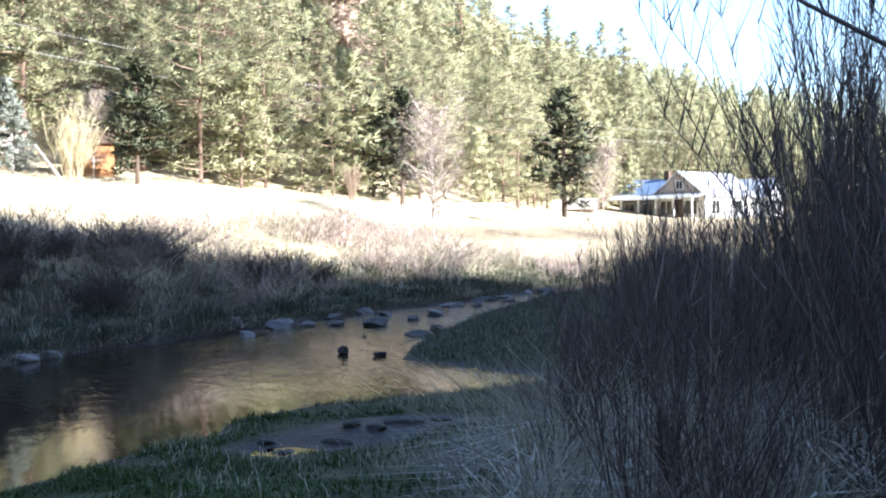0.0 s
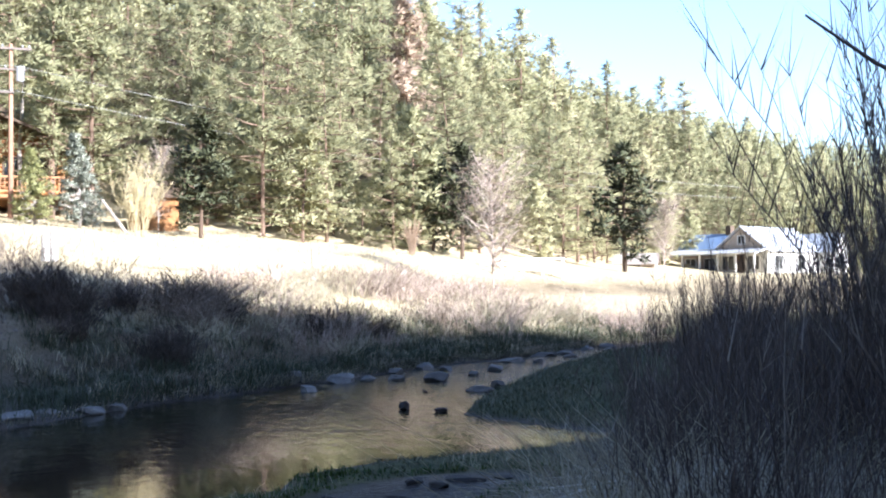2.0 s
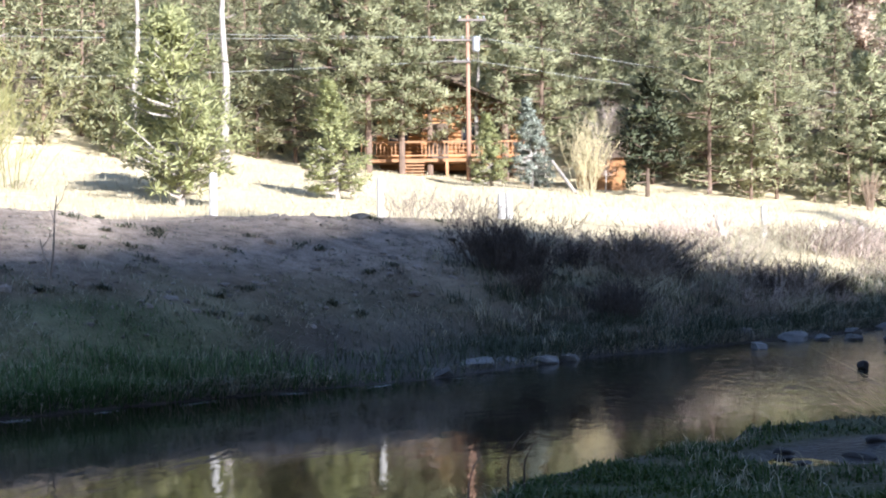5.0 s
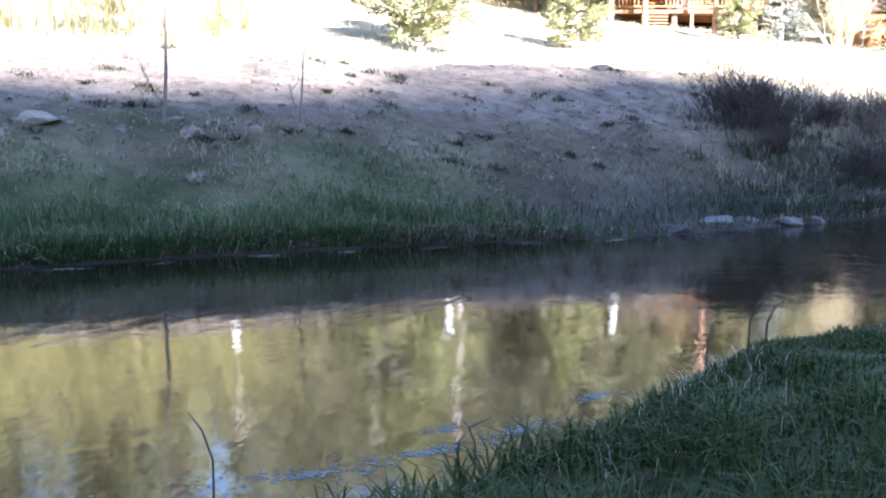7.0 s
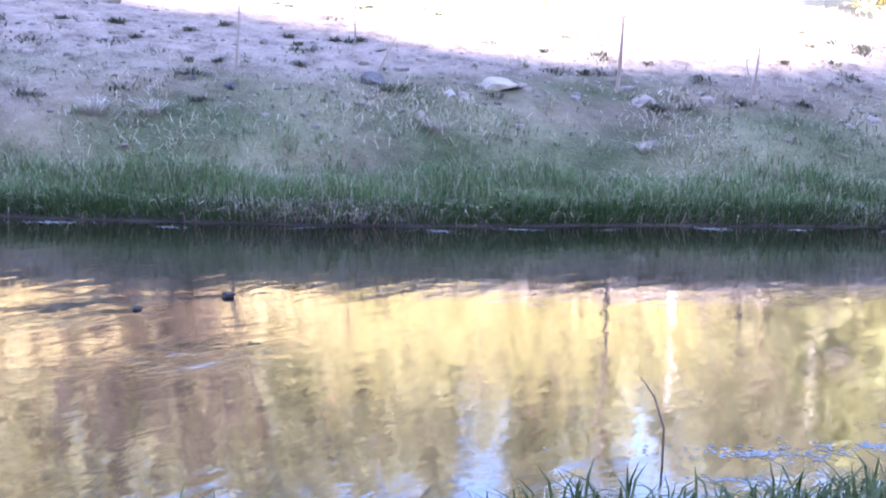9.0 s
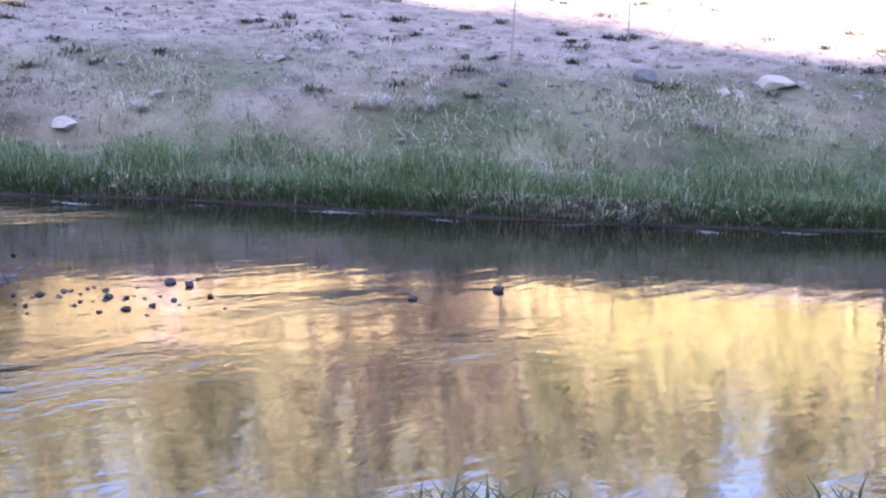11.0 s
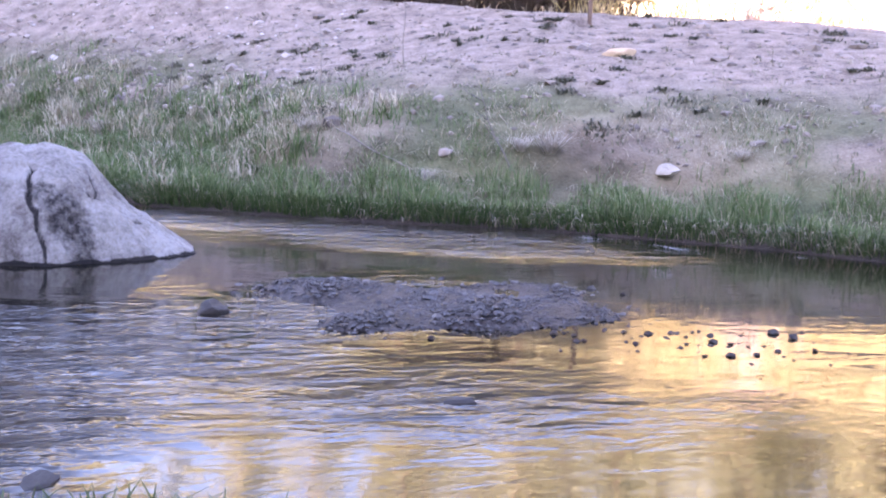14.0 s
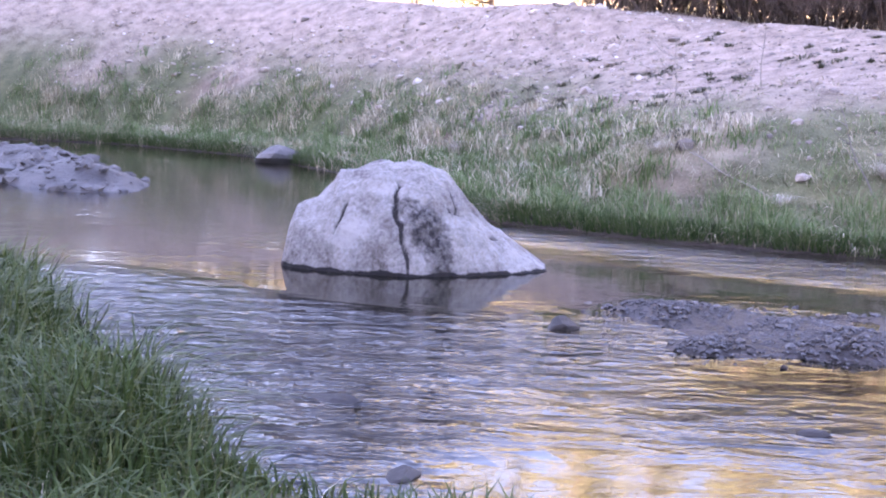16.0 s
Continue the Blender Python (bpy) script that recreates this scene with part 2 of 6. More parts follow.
def water_material(t, b, node, link):
    tc, ch = node("TexCoord"), node("Attribute")
    ch.attribute_name = "chop"
    def waves(sx, sy, rot, scale, detail):
        mp = node("Mapping")
        mp.vector_type = "TEXTURE"
        mp.inputs["Scale"].default_value, mp.inputs["Rotation"].default_value = (sx, sy, 1), (0, 0, rot)
        n = node("TexNoise", Scale=scale, Detail=detail, Roughness=0.5, Distortion=0.7)
        link(tc.outputs["Object"], mp.inputs["Vector"]), link(mp.outputs[0], n.inputs["Vector"])
        return n.outputs[0]
    calm, rip = waves(1.6, 1, 1.2, 1.1, 3.0), waves(2.2, 1.0, 1.9, 4.0, 4.0)
    mul, amt = node("Math"), node("Math")
    mul.operation, amt.operation = "MULTIPLY", "MULTIPLY_ADD"
    amt.inputs[1].default_value, amt.inputs[2].default_value = 2.3, 0.02
    link(ch.outputs["Fac"], amt.inputs[0]), link(rip, mul.inputs[0]), link(amt.outputs[0], mul.inputs[1])
    fine, tiny, low = node("Math"), node("Math"), node("Math")
    fine.operation, tiny.operation, low.operation = "MULTIPLY", "MULTIPLY_ADD", "MULTIPLY_ADD"
    link(waves(2.6, 1.0, 1.9, 11.0, 2.0), fine.inputs[0]), link(amt.outputs[0], fine.inputs[1])
    tiny.inputs[1].default_value, low.inputs[1].default_value = 0.22, 0.022
    link(fine.outputs[0], tiny.inputs[0]), link(mul.outputs[0], tiny.inputs[2])
    link(calm, low.inputs[0]), link(tiny.outputs[0], low.inputs[2])
    bp = node("Bump", Strength=1.0, Distance=0.13)
    link(low.outputs[0], bp.inputs["Height"]), link(bp.outputs[0], b.inputs["Normal"])
    bed = ramp(node, [(0.3, (0.007, 0.006, 0.004)), (0.7, (0.022, 0.018, 0.010))])
    link(calm, bed.inputs[0]), link(bed.outputs[0], b.inputs["Base Color"])
    b.inputs["Roughness"].default_value, b.inputs["IOR"].default_value = 0.045, 1.33
    b.inputs["Specular IOR Level"].default_value = 0.5


M_WATER = material("creek_water", water_material)


# ---- shapes ----
class Shape:
    """Collects points and faces for one mesh."""
    def __init__(self):
        self.v, self.f, self.n = [], [], 0

    def add(self, verts, faces):
        verts = np.asarray(verts, float).reshape(-1, 3)
        self.v.append(verts)
        self.f.extend([tuple(int(i) + self.n for i in q) for q in faces])
        self.n += len(verts)
        return self

    def blades(self, verts, k):
        """Separate pieces of k points each, all of one face."""
        verts = np.asarray(verts, float).reshape(-1, 3)
        ids = (np.arange(len(verts)) + self.n).reshape(-1, k)
        self.v.append(verts)
        self.f.extend(map(tuple, ids.tolist()))
        self.n += len(verts)
        return self

    def box(self, lo, hi, m=None):
        c = np.array([[x, y, z] for x in (lo[0], hi[0]) for y in (lo[1], hi[1]) for z in (lo[2], hi[2])], float)
        if m is not None:
            c = np.array([m @ Vector(p) for p in c])
        return self.add(c, [(0, 1, 3, 2), (4, 6, 7, 5), (0, 4, 5, 1), (2, 3, 7, 6), (0, 2, 6, 4), (1, 5, 7, 3)])

    def tube(self, pts, radii, sides=6):
        pts = np.asarray(pts, float)
        d = np.gradient(pts, axis=0)
        d /= np.linalg.norm(d, axis=1)[:, None] + 1e-9
        ref = np.where(np.abs(d[:, 2:3]) > 0.9, [[1.0, 0, 0]], [[0, 0, 1.0]])
        a = np.cross(d, ref)
        a /= np.linalg.norm(a, axis=1)[:, None]
        b = np.cross(d, a)
        an = np.arange(sides) * 2 * np.pi / sides
        ring = pts[:, None] + np.asarray(radii, float)[:, None, None] * (np.cos(an)[None, :, None] * a[:, None] + np.sin(an)[None, :, None] * b[:, None])
        k = len(pts)
        faces = [(i * sides + j, i * sides + (j + 1) % sides, (i + 1) * sides + (j + 1) % sides, (i + 1) * sides + j) for i in range(k - 1) for j in range(sides)]
        faces += [tuple(range(sides))[::-1], tuple(range((k - 1) * sides, k * sides))]
        return self.add(ring.reshape(-1, 3), faces)

    def mesh(self, name, mat, smooth=False):
        me = bpy.data.meshes.new(name)
        me.from_pydata(np.concatenate(self.v).tolist() if self.v else [], [], self.f)
        me.materials.append(mat)
        if smooth:
            me.shade_smooth()
        me.update()
        return me


def thing(name, at=(0, 0, 0), label="", category="", group="", kind="", turn=0.0, mesh=None):
    ob = new(name, mesh)
    ob.location, ob.rotation_euler = at, (0, 0, turn)
    return tagged(ob, label, category, group, kind)


def part(name, mesh, parent, label=""):
    ob = new(name, mesh)
    ob.parent = parent
    return tagged(ob, label)


# ---- plan of the creek ----
FAR = np.array([(12, -110), (-14, -60), (-25, -37), (-29.2, -28), (-30, -22.5), (-28, -17), (-23.7, -11.8), (-19.5, -8.3), (-16.6, -6), (-15.8, -3.2), (-15.6, -0.4), (-14.6, 2.4), (-13.0, 4.9),
                (-11.9, 6.8), (-11.2, 8.6), (-10.7, 10.3), (-9.7, 12.6), (-8.6, 14.8), (-7.5, 16.7), (-6.9, 19), (-6.2, 21.5), (-5.0, 23.8), (-3.9, 26.5), (-2.9, 29),
                (-1.2, 32.8), (1.2, 37), (3.3, 42), (7, 47), (14, 51), (26, 55), (60, 62), (200, 95)], float)
NEAR = np.array([(26, -112), (0, -62), (-11, -38), (-14.5, -27), (-14, -19), (-12, -14), (-8.6, -8), (-6.7, -5.7), (-5.3, -4), (-4.6, -3.0), (-4.5, -2.2), (-4.4, -1), (-4.2, 0.6), (-3.9, 2.3), (-3.7, 3.0),
                 (-3.4, 3.7), (-3.15, 4.5), (-3.05, 5.3), (-3.1, 6.6), (-3.3, 8.0), (-3.4, 9.4), (-2.7, 11.3), (-2.15, 12.2), (-2.2, 13.1), (-1.4, 14.2), (-0.9, 14.45), (0.4, 15.3),
                 (1.3, 16.0), (1.6, 16.8), (0.7, 17.7), (-0.6, 19.4), (-0.35, 22.5), (0.9, 29.3), (3.2, 38), (5.3, 42.6), (9, 45), (15, 48), (27, 51.5), (61, 58), (200, 90)], float)
EDGE = np.array([(95, 200), (46, 140), (28, 112), (11, 102), (7, 84), (3, 68), (-3, 62), (-12, 60), (-26, 63), (-36, 54), (-42, 40), (-44, 20), (-46, 2), (-50, -15), (-62, -48), (-110, -130)], float)[::-1]
CREST = [(-60, 5.5), (-30, 5.4), (-24, 5.1), (-15.6, 4.42), (-13.5, 4.05), (-12.4, 3.84), (-11.2, 3.62), (-9, 3.46), (-3, 3.44), (0, 3.40), (2.4, 3.22), (5.5, 3.0), (9.5, 2.95), (13, 2.95), (17, 2.9), (22, 2.8), (27, 2.82), (31, 2.68), (35, 2.45), (40, 2.2), (46, 1.7), (60, 1.2)]


def along(px, py, line):
    """Signed distance to a line of points (positive on its left) and the y of the nearest point of it."""
    best, sign, yy = np.full(px.shape, 1e9), np.ones(px.shape), np.zeros(px.shape)
    for (ax, ay), (bx, by) in zip(line[:-1], line[1:]):
        dx, dy = bx - ax, by - ay
        u = np.clip(((px - ax) * dx + (py - ay) * dy) / (dx * dx + dy * dy), 0, 1)
        qx, qy = px - ax - u * dx, py - ay - u * dy
        d = np.hypot(qx, qy)
        near = d < best - 1e-9
        best, sign, yy = np.where(near, d, best), np.where(near, np.sign(dx * qy - dy * qx), sign), np.where(near, ay + u * dy, yy)
    return best * np.where(sign == 0, 1, sign), yy


def smooth(a, b, x):
    u = np.clip((x - a) / (b - a), 0, 1)
    return u * u * (3 - 2 * u)


def lumps(x, y, k, seed):
    """Cheap rolling noise, about -1 to 1."""
    r = np.random.default_rng(seed)
    out = 0
    for i in range(5):
        a, p, s = r.uniform(0, 6.3), r.uniform(0, 6.3), k * r.uniform(0.7, 1.9)
        out = out + np.sin((x * np.cos(a) + y * np.sin(a)) * s + p)
    return out / 2.6


def bank_reach(ys):
    """How far the far bank's slope runs inland, from two metres behind the shore to its crest."""
    return np.interp(ys, [-16, -6, 6, 14, 24], [6.5, 11.2, 10.5, 8.2, 6.5])


def mud_flat(x, y):
    """1 on the bare wet mud beside the near shore, 0 off it."""
    a, b = (x + 0.85) * 0.73 + (y - 11.75) * 0.69, (y - 11.75) * 0.73 - (x + 0.85) * 0.69
    return smooth(1.25, 0.8, np.hypot(a / 1.45, b / 0.6) + 0.12 * lumps(x, y, 3.5, 37))


def lie(x, y):
    """Height of the ground, and the distances that its cover goes by."""
    x, y = np.asarray(x, float), np.asarray(y, float)
    s, ys = along(x, y, FAR)
    n, yn = along(x, y, NEAR)
    n = -n
    e, _ = along(x, y, EDGE)
    crest = np.interp(ys, [c[0] for c in CREST], [c[1] for c in CREST])
    reach = bank_reach(ys)
    ramp_ = smooth(14.3, 15.8, ys) * smooth(21.5, 20, ys)
    bank = (0.15 - 0.1 * ramp_) * smooth(-0.05, 0.3, s) + (0.35 - 0.1 * ramp_) * smooth(0.3, 2.6, s) + (crest - 0.5) * np.clip((s - 2.0) / reach, 0, 1) ** np.interp(reach, [6.5, 11.2], [0.85, 0.64]) + (0.03 * lumps(x, y, 1.3, 1) + 0.022 * lumps(x, y, 4.1, 15) + 0.007 * lumps(x, y, 9.0, 16)) * smooth(0.6, 2.5, s)
    slope = -1.2 - 0.115 * x + 0.073 * y
    slope = slope - 0.02 * np.clip(y - 55, 0, 60) * smooth(-2, 8, x)
    slope = np.clip(slope, -5, 9)
    meadow = np.where(s > reach + 2.5, np.logaddexp(5 * np.where(ys > 18, np.maximum(crest + 0.1, 2.8), crest + 0.05), 5 * slope) / 5, bank)
    bank = bank + (meadow - bank) * smooth(reach + 2.5, reach + 9.5, s) + 0.10 * lumps(x, y, 0.5, 2) * smooth(reach + 5.5, reach + 13.5, s)
    hill = np.clip(e, 0, None)
    hill = 0.34 * np.minimum(hill, 75) * smooth(-6, 22, hill) * np.interp(np.degrees(np.arctan2(-x, y)), [-16, -7, 0, 5, 11, 24, 42], [0.6, 0.7, 0.88, 1.22, 1.25, 1.1, 1.0]) + 0.03 * np.clip(hill - 75, 0, 300)
    bank = bank + hill
    q = x * SUN_DIR.x + y * SUN_DIR.y
    rise = smooth(9, 62, q + 0.0 * y)
    home = (0.20 * smooth(-0.05, 0.35, n) + 0.18 * smooth(0.3, 2.5, n)) * (1 - 0.72 * smooth(7.5, 9.5, y) * smooth(47, 40, y) * smooth(5.5, 3.5, n)) + 0.05 * lumps(x, y, 1.1, 3) * smooth(0.3, 1.5, n)
    v = x * -SUN_DIR.y + y * SUN_DIR.x
    # Unseen brow added to block the sun; heights set by where its shadow ends.
    ridge = np.interp(v, [-26, -13, -8, -4, 0, 4, 9, 13, 17, 21, 25, 29, 40], [50, 42.6, 42.4, 40.6, 38.6, 39.4, 40.8, 42.6, 43.0, 40.9, 39.0, 38.6, 38.0]) + 0.7 * lumps(x, y, 0.4, 4)
    mud = mud_flat(x, y)
    home = home * (1 - mud) + mud * (0.066 + 0.05 * lumps(x, y, 2.4, 38))
    home = home + ridge * rise * smooth(3, 9, n)
    bed = -0.38 * smooth(0, 1.2, np.minimum(-s, -n))
    bar = 0.42 * np.exp(-np.abs(((x + 10.1) * 0.94 + (y + 1.2) * 0.35) / 1.5) ** 5 - np.abs(((y + 1.2) * 0.94 - (x + 10.1) * 0.35) / 1.95) ** 5)
    u, w = (x + 20.2) * -0.62 + (y + 17.3) * -0.78, (x + 20.2) * 0.78 - (y + 17.3) * 0.62
    bar = bar + 0.72 * np.exp(-np.abs(u / 5.8) ** 4 - np.abs(w / 1.5) ** 2.5)
    bed = bed + bar * (1.05 + 0.07 * lumps(x, y, 5.0, 8) + 0.10 * lumps(x, y, 2.1, 18))
    z = np.where(s > 0, bank, np.where(n > 0, home, bed))
    return z, s, n, e, ys


def ground_at(x, y):
    return float(lie(np.array([x]), np.array([y]))[0][0])


def steps(lo, hi, fine, far):
    """Even steps from lo to hi, then ever longer ones to the horizon."""
    mid, out, d, p = list(np.arange(lo, hi, fine)), [], fine, 0.0
    while p < far:
        d *= 1.16
        p += d
        out.append(p)
    return np.array([lo - o for o in out[::-1]] + mid + [mid[-1] + o for o in out])


gx, gy = steps(-33, 5, 0.28, 2600), steps(-27, 46, 0.29, 2600)
GX, GY = np.meshgrid(gx, gy)
GZ, GS, GN, GE, GYS = lie(GX, GY)
ni, nj = GX.shape
idx = np.arange(ni * nj).reshape(ni, nj)
quads = np.stack([idx[:-1, :-1], idx[:-1, 1:], idx[1:, 1:], idx[1:, :-1]], -1).reshape(-1, 4)
me = bpy.data.meshes.new("ground")
me.from_pydata(np.stack([GX, GY, GZ], -1).reshape(-1, 3).tolist(), [], quads.tolist())
me.shade_smooth()
me.materials.append(M_GROUND)
wob = lumps(GX, GY, 0.9, 5)
REACH = bank_reach(GYS)
gravel = smooth(1.9, 4.3, GS + 0.8 * wob - 2.2 * smooth(2, 6, GYS) * smooth(26, 20, GYS)) * smooth(REACH + 8.0, REACH + 5.5, GS) * smooth(30, 22, GYS)
straw = 0.2 * smooth(-12, -4, GYS) * smooth(0.8, 2.0, GS) * smooth(6.0, 3.0, GS) * np.clip(0.55 + 0.7 * lumps(GX, GY, 1.3, 6), 0, 1) + smooth(REACH + 5, REACH + 7.5, GS) * smooth(13, 5, GE) + 0.8 * smooth(3.0, 5.0, GS) * smooth(12, 9, GS) * smooth(22, 28, GYS)
turf = 0.85 * smooth(7.0, 3.5, GS + 0.6 * wob) * (GS > 0) * np.clip(0.62 + 0.3 * smooth(19, 22, GYS) + 0.3 * smooth(-2, -8, GYS) + 0.3 * smooth(3, 5, GYS) * smooth(13, 11, GYS) + 0.7 * lumps(GX, GY, 0.9, 7) + 0.3 * lumps(GX, GY, 3.0, 27), 0, 1) * (1 - 0.75 * smooth(14.5, 16.5, GYS) * smooth(23.5, 21, GYS)) + smooth(3.0 + 1.8 * smooth(1, 6, GYS) * smooth(15, 12, GYS), 0.8, GS + 0.7 * wob) * (GS > -0.3) * smooth(0.1, 0.6, GS) * (0.7 + 0.3 * wob) * (1 - 0.65 * smooth(14.5, 16, GYS) * smooth(20.5, 19.5, GYS)) + (GN > -0.3) * np.clip(0.75 + 0.3 * wob, 0, 1)
muddy = np.clip(mud_flat(GX, GY) + 0.9 * (smooth(0.42, 0.15, GS) * (GS > -0.5) + smooth(0.35, 0.1, GN) * (GN > -0.5)) + 0.75 * smooth(14.3, 16.2, GYS) * smooth(27, 23, GYS) * smooth(np.interp(GYS, [14, 18], [3.2, 5.2]), 1.4, GS + 0.5 * wob) * (GS > 0) + ((GS < -0.2) & (GN < -0.2)), 0, 1)
cover = me.color_attributes.new("cover", "FLOAT_COLOR", "POINT")
cover.data.foreach_set("color", np.clip(np.stack([gravel, turf, straw, muddy], -1), 0, 1).astype(np.float32).ravel())
ground = tagged(new("ground", me), "gravelly creek banks rising to a dry straw-coloured meadow and wooded hill", "ground", kind="structure")

# the creek: a sheet that ends under both banks
wx, wy = steps(-24, 2, 0.26, 150), steps(-16, 12, 0.26, 150)
WX, WY = np.meshgrid(wx, wy)
ws, _ = along(WX, WY, FAR)
wn2, _ = along(WX, WY, NEAR)
WN = -wn2
keepq = (ws < 1.2) & (WN < np.where((WY > 9.5) & (WY < 14.5), 2.8, 1.2))
ni, nj = WX.shape
idx = np.arange(ni * nj).reshape(ni, nj)
ok = keepq[:-1, :-1] & keepq[:-1, 1:] & keepq[1:, 1:] & keepq[1:, :-1]
quads = np.stack([idx[:-1, :-1], idx[:-1, 1:], idx[1:, 1:], idx[1:, :-1]], -1)[ok]
me = bpy.data.meshes.new("water")
me.from_pydata(np.stack([WX, WY, 0 * WX], -1).reshape(-1, 3).tolist(), [], quads.tolist())
bm = bmesh.new()
bm.from_mesh(me)
rough = 0.55 * smooth(-0.4, -3.5, WY + 0.55 * (WX + 9)) * np.clip(0.5 + 0.85 * lumps(WX, WY, 1.0, 33), 0.06, 1.2) 
rough = rough * (0.12 + 0.88 * smooth(-13.2, -9.5, WX)) * (0.3 + 0.7 * smooth(-9.5, -5.0, WY)) + 0.09 * smooth(13, 18, WY) * (0.8 + 0.4 * lumps(WX, WY, 0.6, 34)) + 0.16 * smooth(20, 26, WY) + 0.3 * smooth(24, 31, WY)
rough = rough + 0.32 * np.exp(-((ws + 1.0) / 0.7) ** 2) * smooth(-8.5, -6, WY) * smooth(0.8, -1.0, WY)
for px, py, lx, ly, much in [(-11.0, -3.2, 1.2, 0.9, -0.5), (-10.6, -5.0, 1.2, 1.5, -0.9), (-5.9, -3.5, 0.8, 0.7, 0.5), (-7.0, -3.2, 0.5, 0.5, -0.25), (-5.5, -2.45, 0.4, 0.4, -0.25), (-11.0, 0.9, 1.2, 1.0, -0.3), (-7.17, 1.04, 0.35, 0.55, 0.07), (-8.5, 2.5, 0.3, 0.7, 0.07), (-7.05, 3.0, 0.35, 0.6, 0.07), (-6.95, -0.9, 0.7, 1.1, 0.22),
                             (-13.6, -1.2, 0.6, 2.2, 0.22), (-5.5, -3.0, 0.9, 0.7, 0.4), (-7.2, -4.0, 1.0, 1.0, 0.3)]:        # calm pockets and ruffled patches
    rough = rough + much * np.exp(-((WX - px) / lx) ** 2 - ((WY - py) / ly) ** 2)
chop = np.clip(rough, 0, 3).ravel()
lay = bm.verts.layers.float.new("chop")
for v in bm.verts:
    v[lay] = chop[v.index]
bmesh.ops.delete(bm, geom=[v for v in bm.verts if not v.link_faces], context="VERTS")
bm.to_mesh(me)
bm.free()
me.materials.append(M_WATER)
me.shade_smooth()
water = tagged(new("water", me), "shallow brown creek water reflecting trees and sky", "water", kind="structure")


# ---- conifers ----
def needle_clumps(r, centres, sizes, count, length, width, up=0.15):
    """Tufts of narrow needle sprays round each centre; spread is flatter than tall."""
    c = np.repeat(centres, count, axis=0)
    s = np.repeat(sizes, count)[:, None]
    d = r.normal(size=(len(c), 3))
    d /= np.linalg.norm(d, axis=1)[:, None]
    d[:, 2] = d[:, 2] * 0.75 + up
    root = c + d * s * r.uniform(0.15, 0.95, (len(c), 1)) * np.array([1, 1, 0.7])
    tip = root + d * length * r.uniform(0.6, 1.3, (len(c), 1))
    side = np.cross(d, r.normal(size=d.shape))
    side *= width / (np.linalg.norm(side, axis=1)[:, None] + 1e-9)
    return np.stack([root - side * 0.75, root + side * 0.75, tip], 1)


def pine_meshes(seed, height, base, reach, branches, count, mat, spire=0.8, blade=(0.42, 0.16), bark=None, droop=0.0, r0=0.24, wild=1.0):
    """A trunk with limbs, and a crown of tufts along the limbs."""
    r = np.random.default_rng(seed)
    tr = Shape()
    bend = r.normal(0, 0.25, 2)
    zs = np.linspace(-0.3, height, 9)
    line = np.stack([bend[0] * (zs / height) ** 2, bend[1] * (zs / height) ** 2, zs], 1)
    tr.tube(line, r0 * (1 - 0.93 * np.clip(zs / height, 0, 1)), 7)
    cs, ss = [], []
    for i in range(branches):
        u = (i + r.uniform(0, 1)) / branches
        z = base + (height - base) * u ** 0.9
        span = reach * max(0.07, (1 - u) ** spire) * r.uniform(1 - 0.35 * wild, 1 + 0.15 * wild) * min(1, 0.55 + u * 3)
        a = r.uniform(0, 2 * np.pi)
        k = np.array([np.cos(a), np.sin(a)])
        tilt = (r.uniform(-0.05, 0.35) if droop > -0.5 else r.uniform(-0.6, 0.7)) - droop
        o = np.array([*(bend * (z / height) ** 2), z])
        end = o + np.array([*(k * span), span * tilt])
        midp = (o + end) / 2 + np.array([0, 0, -0.06 * span])
        limb = min(1.0, r0 / 0.12)
        tr.tube([o, midp, end], [(0.035 + 0.03 * (1 - u)) * limb, 0.03 * limb, 0.012 * limb], 3)
        m = max(2, int(round(span / 0.5)))
        for j in range(m):
            w = (j + 0.8) / m
            p = o + (end - o) * w + r.normal(0, (0.13 + 0.06 * span) * wild, 3) * np.array([1, 1, 0.6])
            cs.append(p)
            ss.append(r.uniform(0.28, 0.52) * (0.75 + 0.35 * w) * (0.6 + 0.4 * min(1, span)) * min(1, reach / 3 + 0.2 - 0.2 * (wild < 1)))
    cs.append(np.array([*bend, height])), ss.append(0.25)
    cs, ss = np.array(cs), np.array(ss)
    tri = needle_clumps(r, cs, ss, count, *blade)
    heart = np.repeat(cs, count, axis=0)[:, None]
    axis = np.concatenate([heart[..., :2] * 0, heart[..., 2:] - 1.0], -1)
    puff = (tri - heart) / np.repeat(ss, count)[:, None, None] + 0.35 * (heart - axis) / np.linalg.norm(heart - axis, axis=-1, keepdims=True) + [0, 0, 0.15]
    puff /= np.linalg.norm(puff, axis=-1, keepdims=True)
    face = np.cross(tri[:, 1] - tri[:, 0], tri[:, 2] - tri[:, 0])
    back = (face * puff.mean(1)).sum(1) < 0
    tri[back], puff[back] = tri[back][:, [1, 0, 2]], puff[back][:, [1, 0, 2]]
    me = Shape().blades(tri, 3).mesh("crown", mat, True)
    me.normals_split_custom_set_from_vertices(puff.reshape(-1, 3).tolist())       # each tuft shades as one soft clump
    return tr.mesh("trunk", bark or M_BARK), me


def plant_tree(name, meshes, at, label, category="tree", group="", scale=1.0, turn=0.0, crown_label=""):
    ob = thing(name, at, label, category, group, turn=turn)
    ob.scale = (scale, scale, scale)
    part("trunk", meshes[0], ob)
    part("crown", meshes[1], ob, crown_label)
    return ob


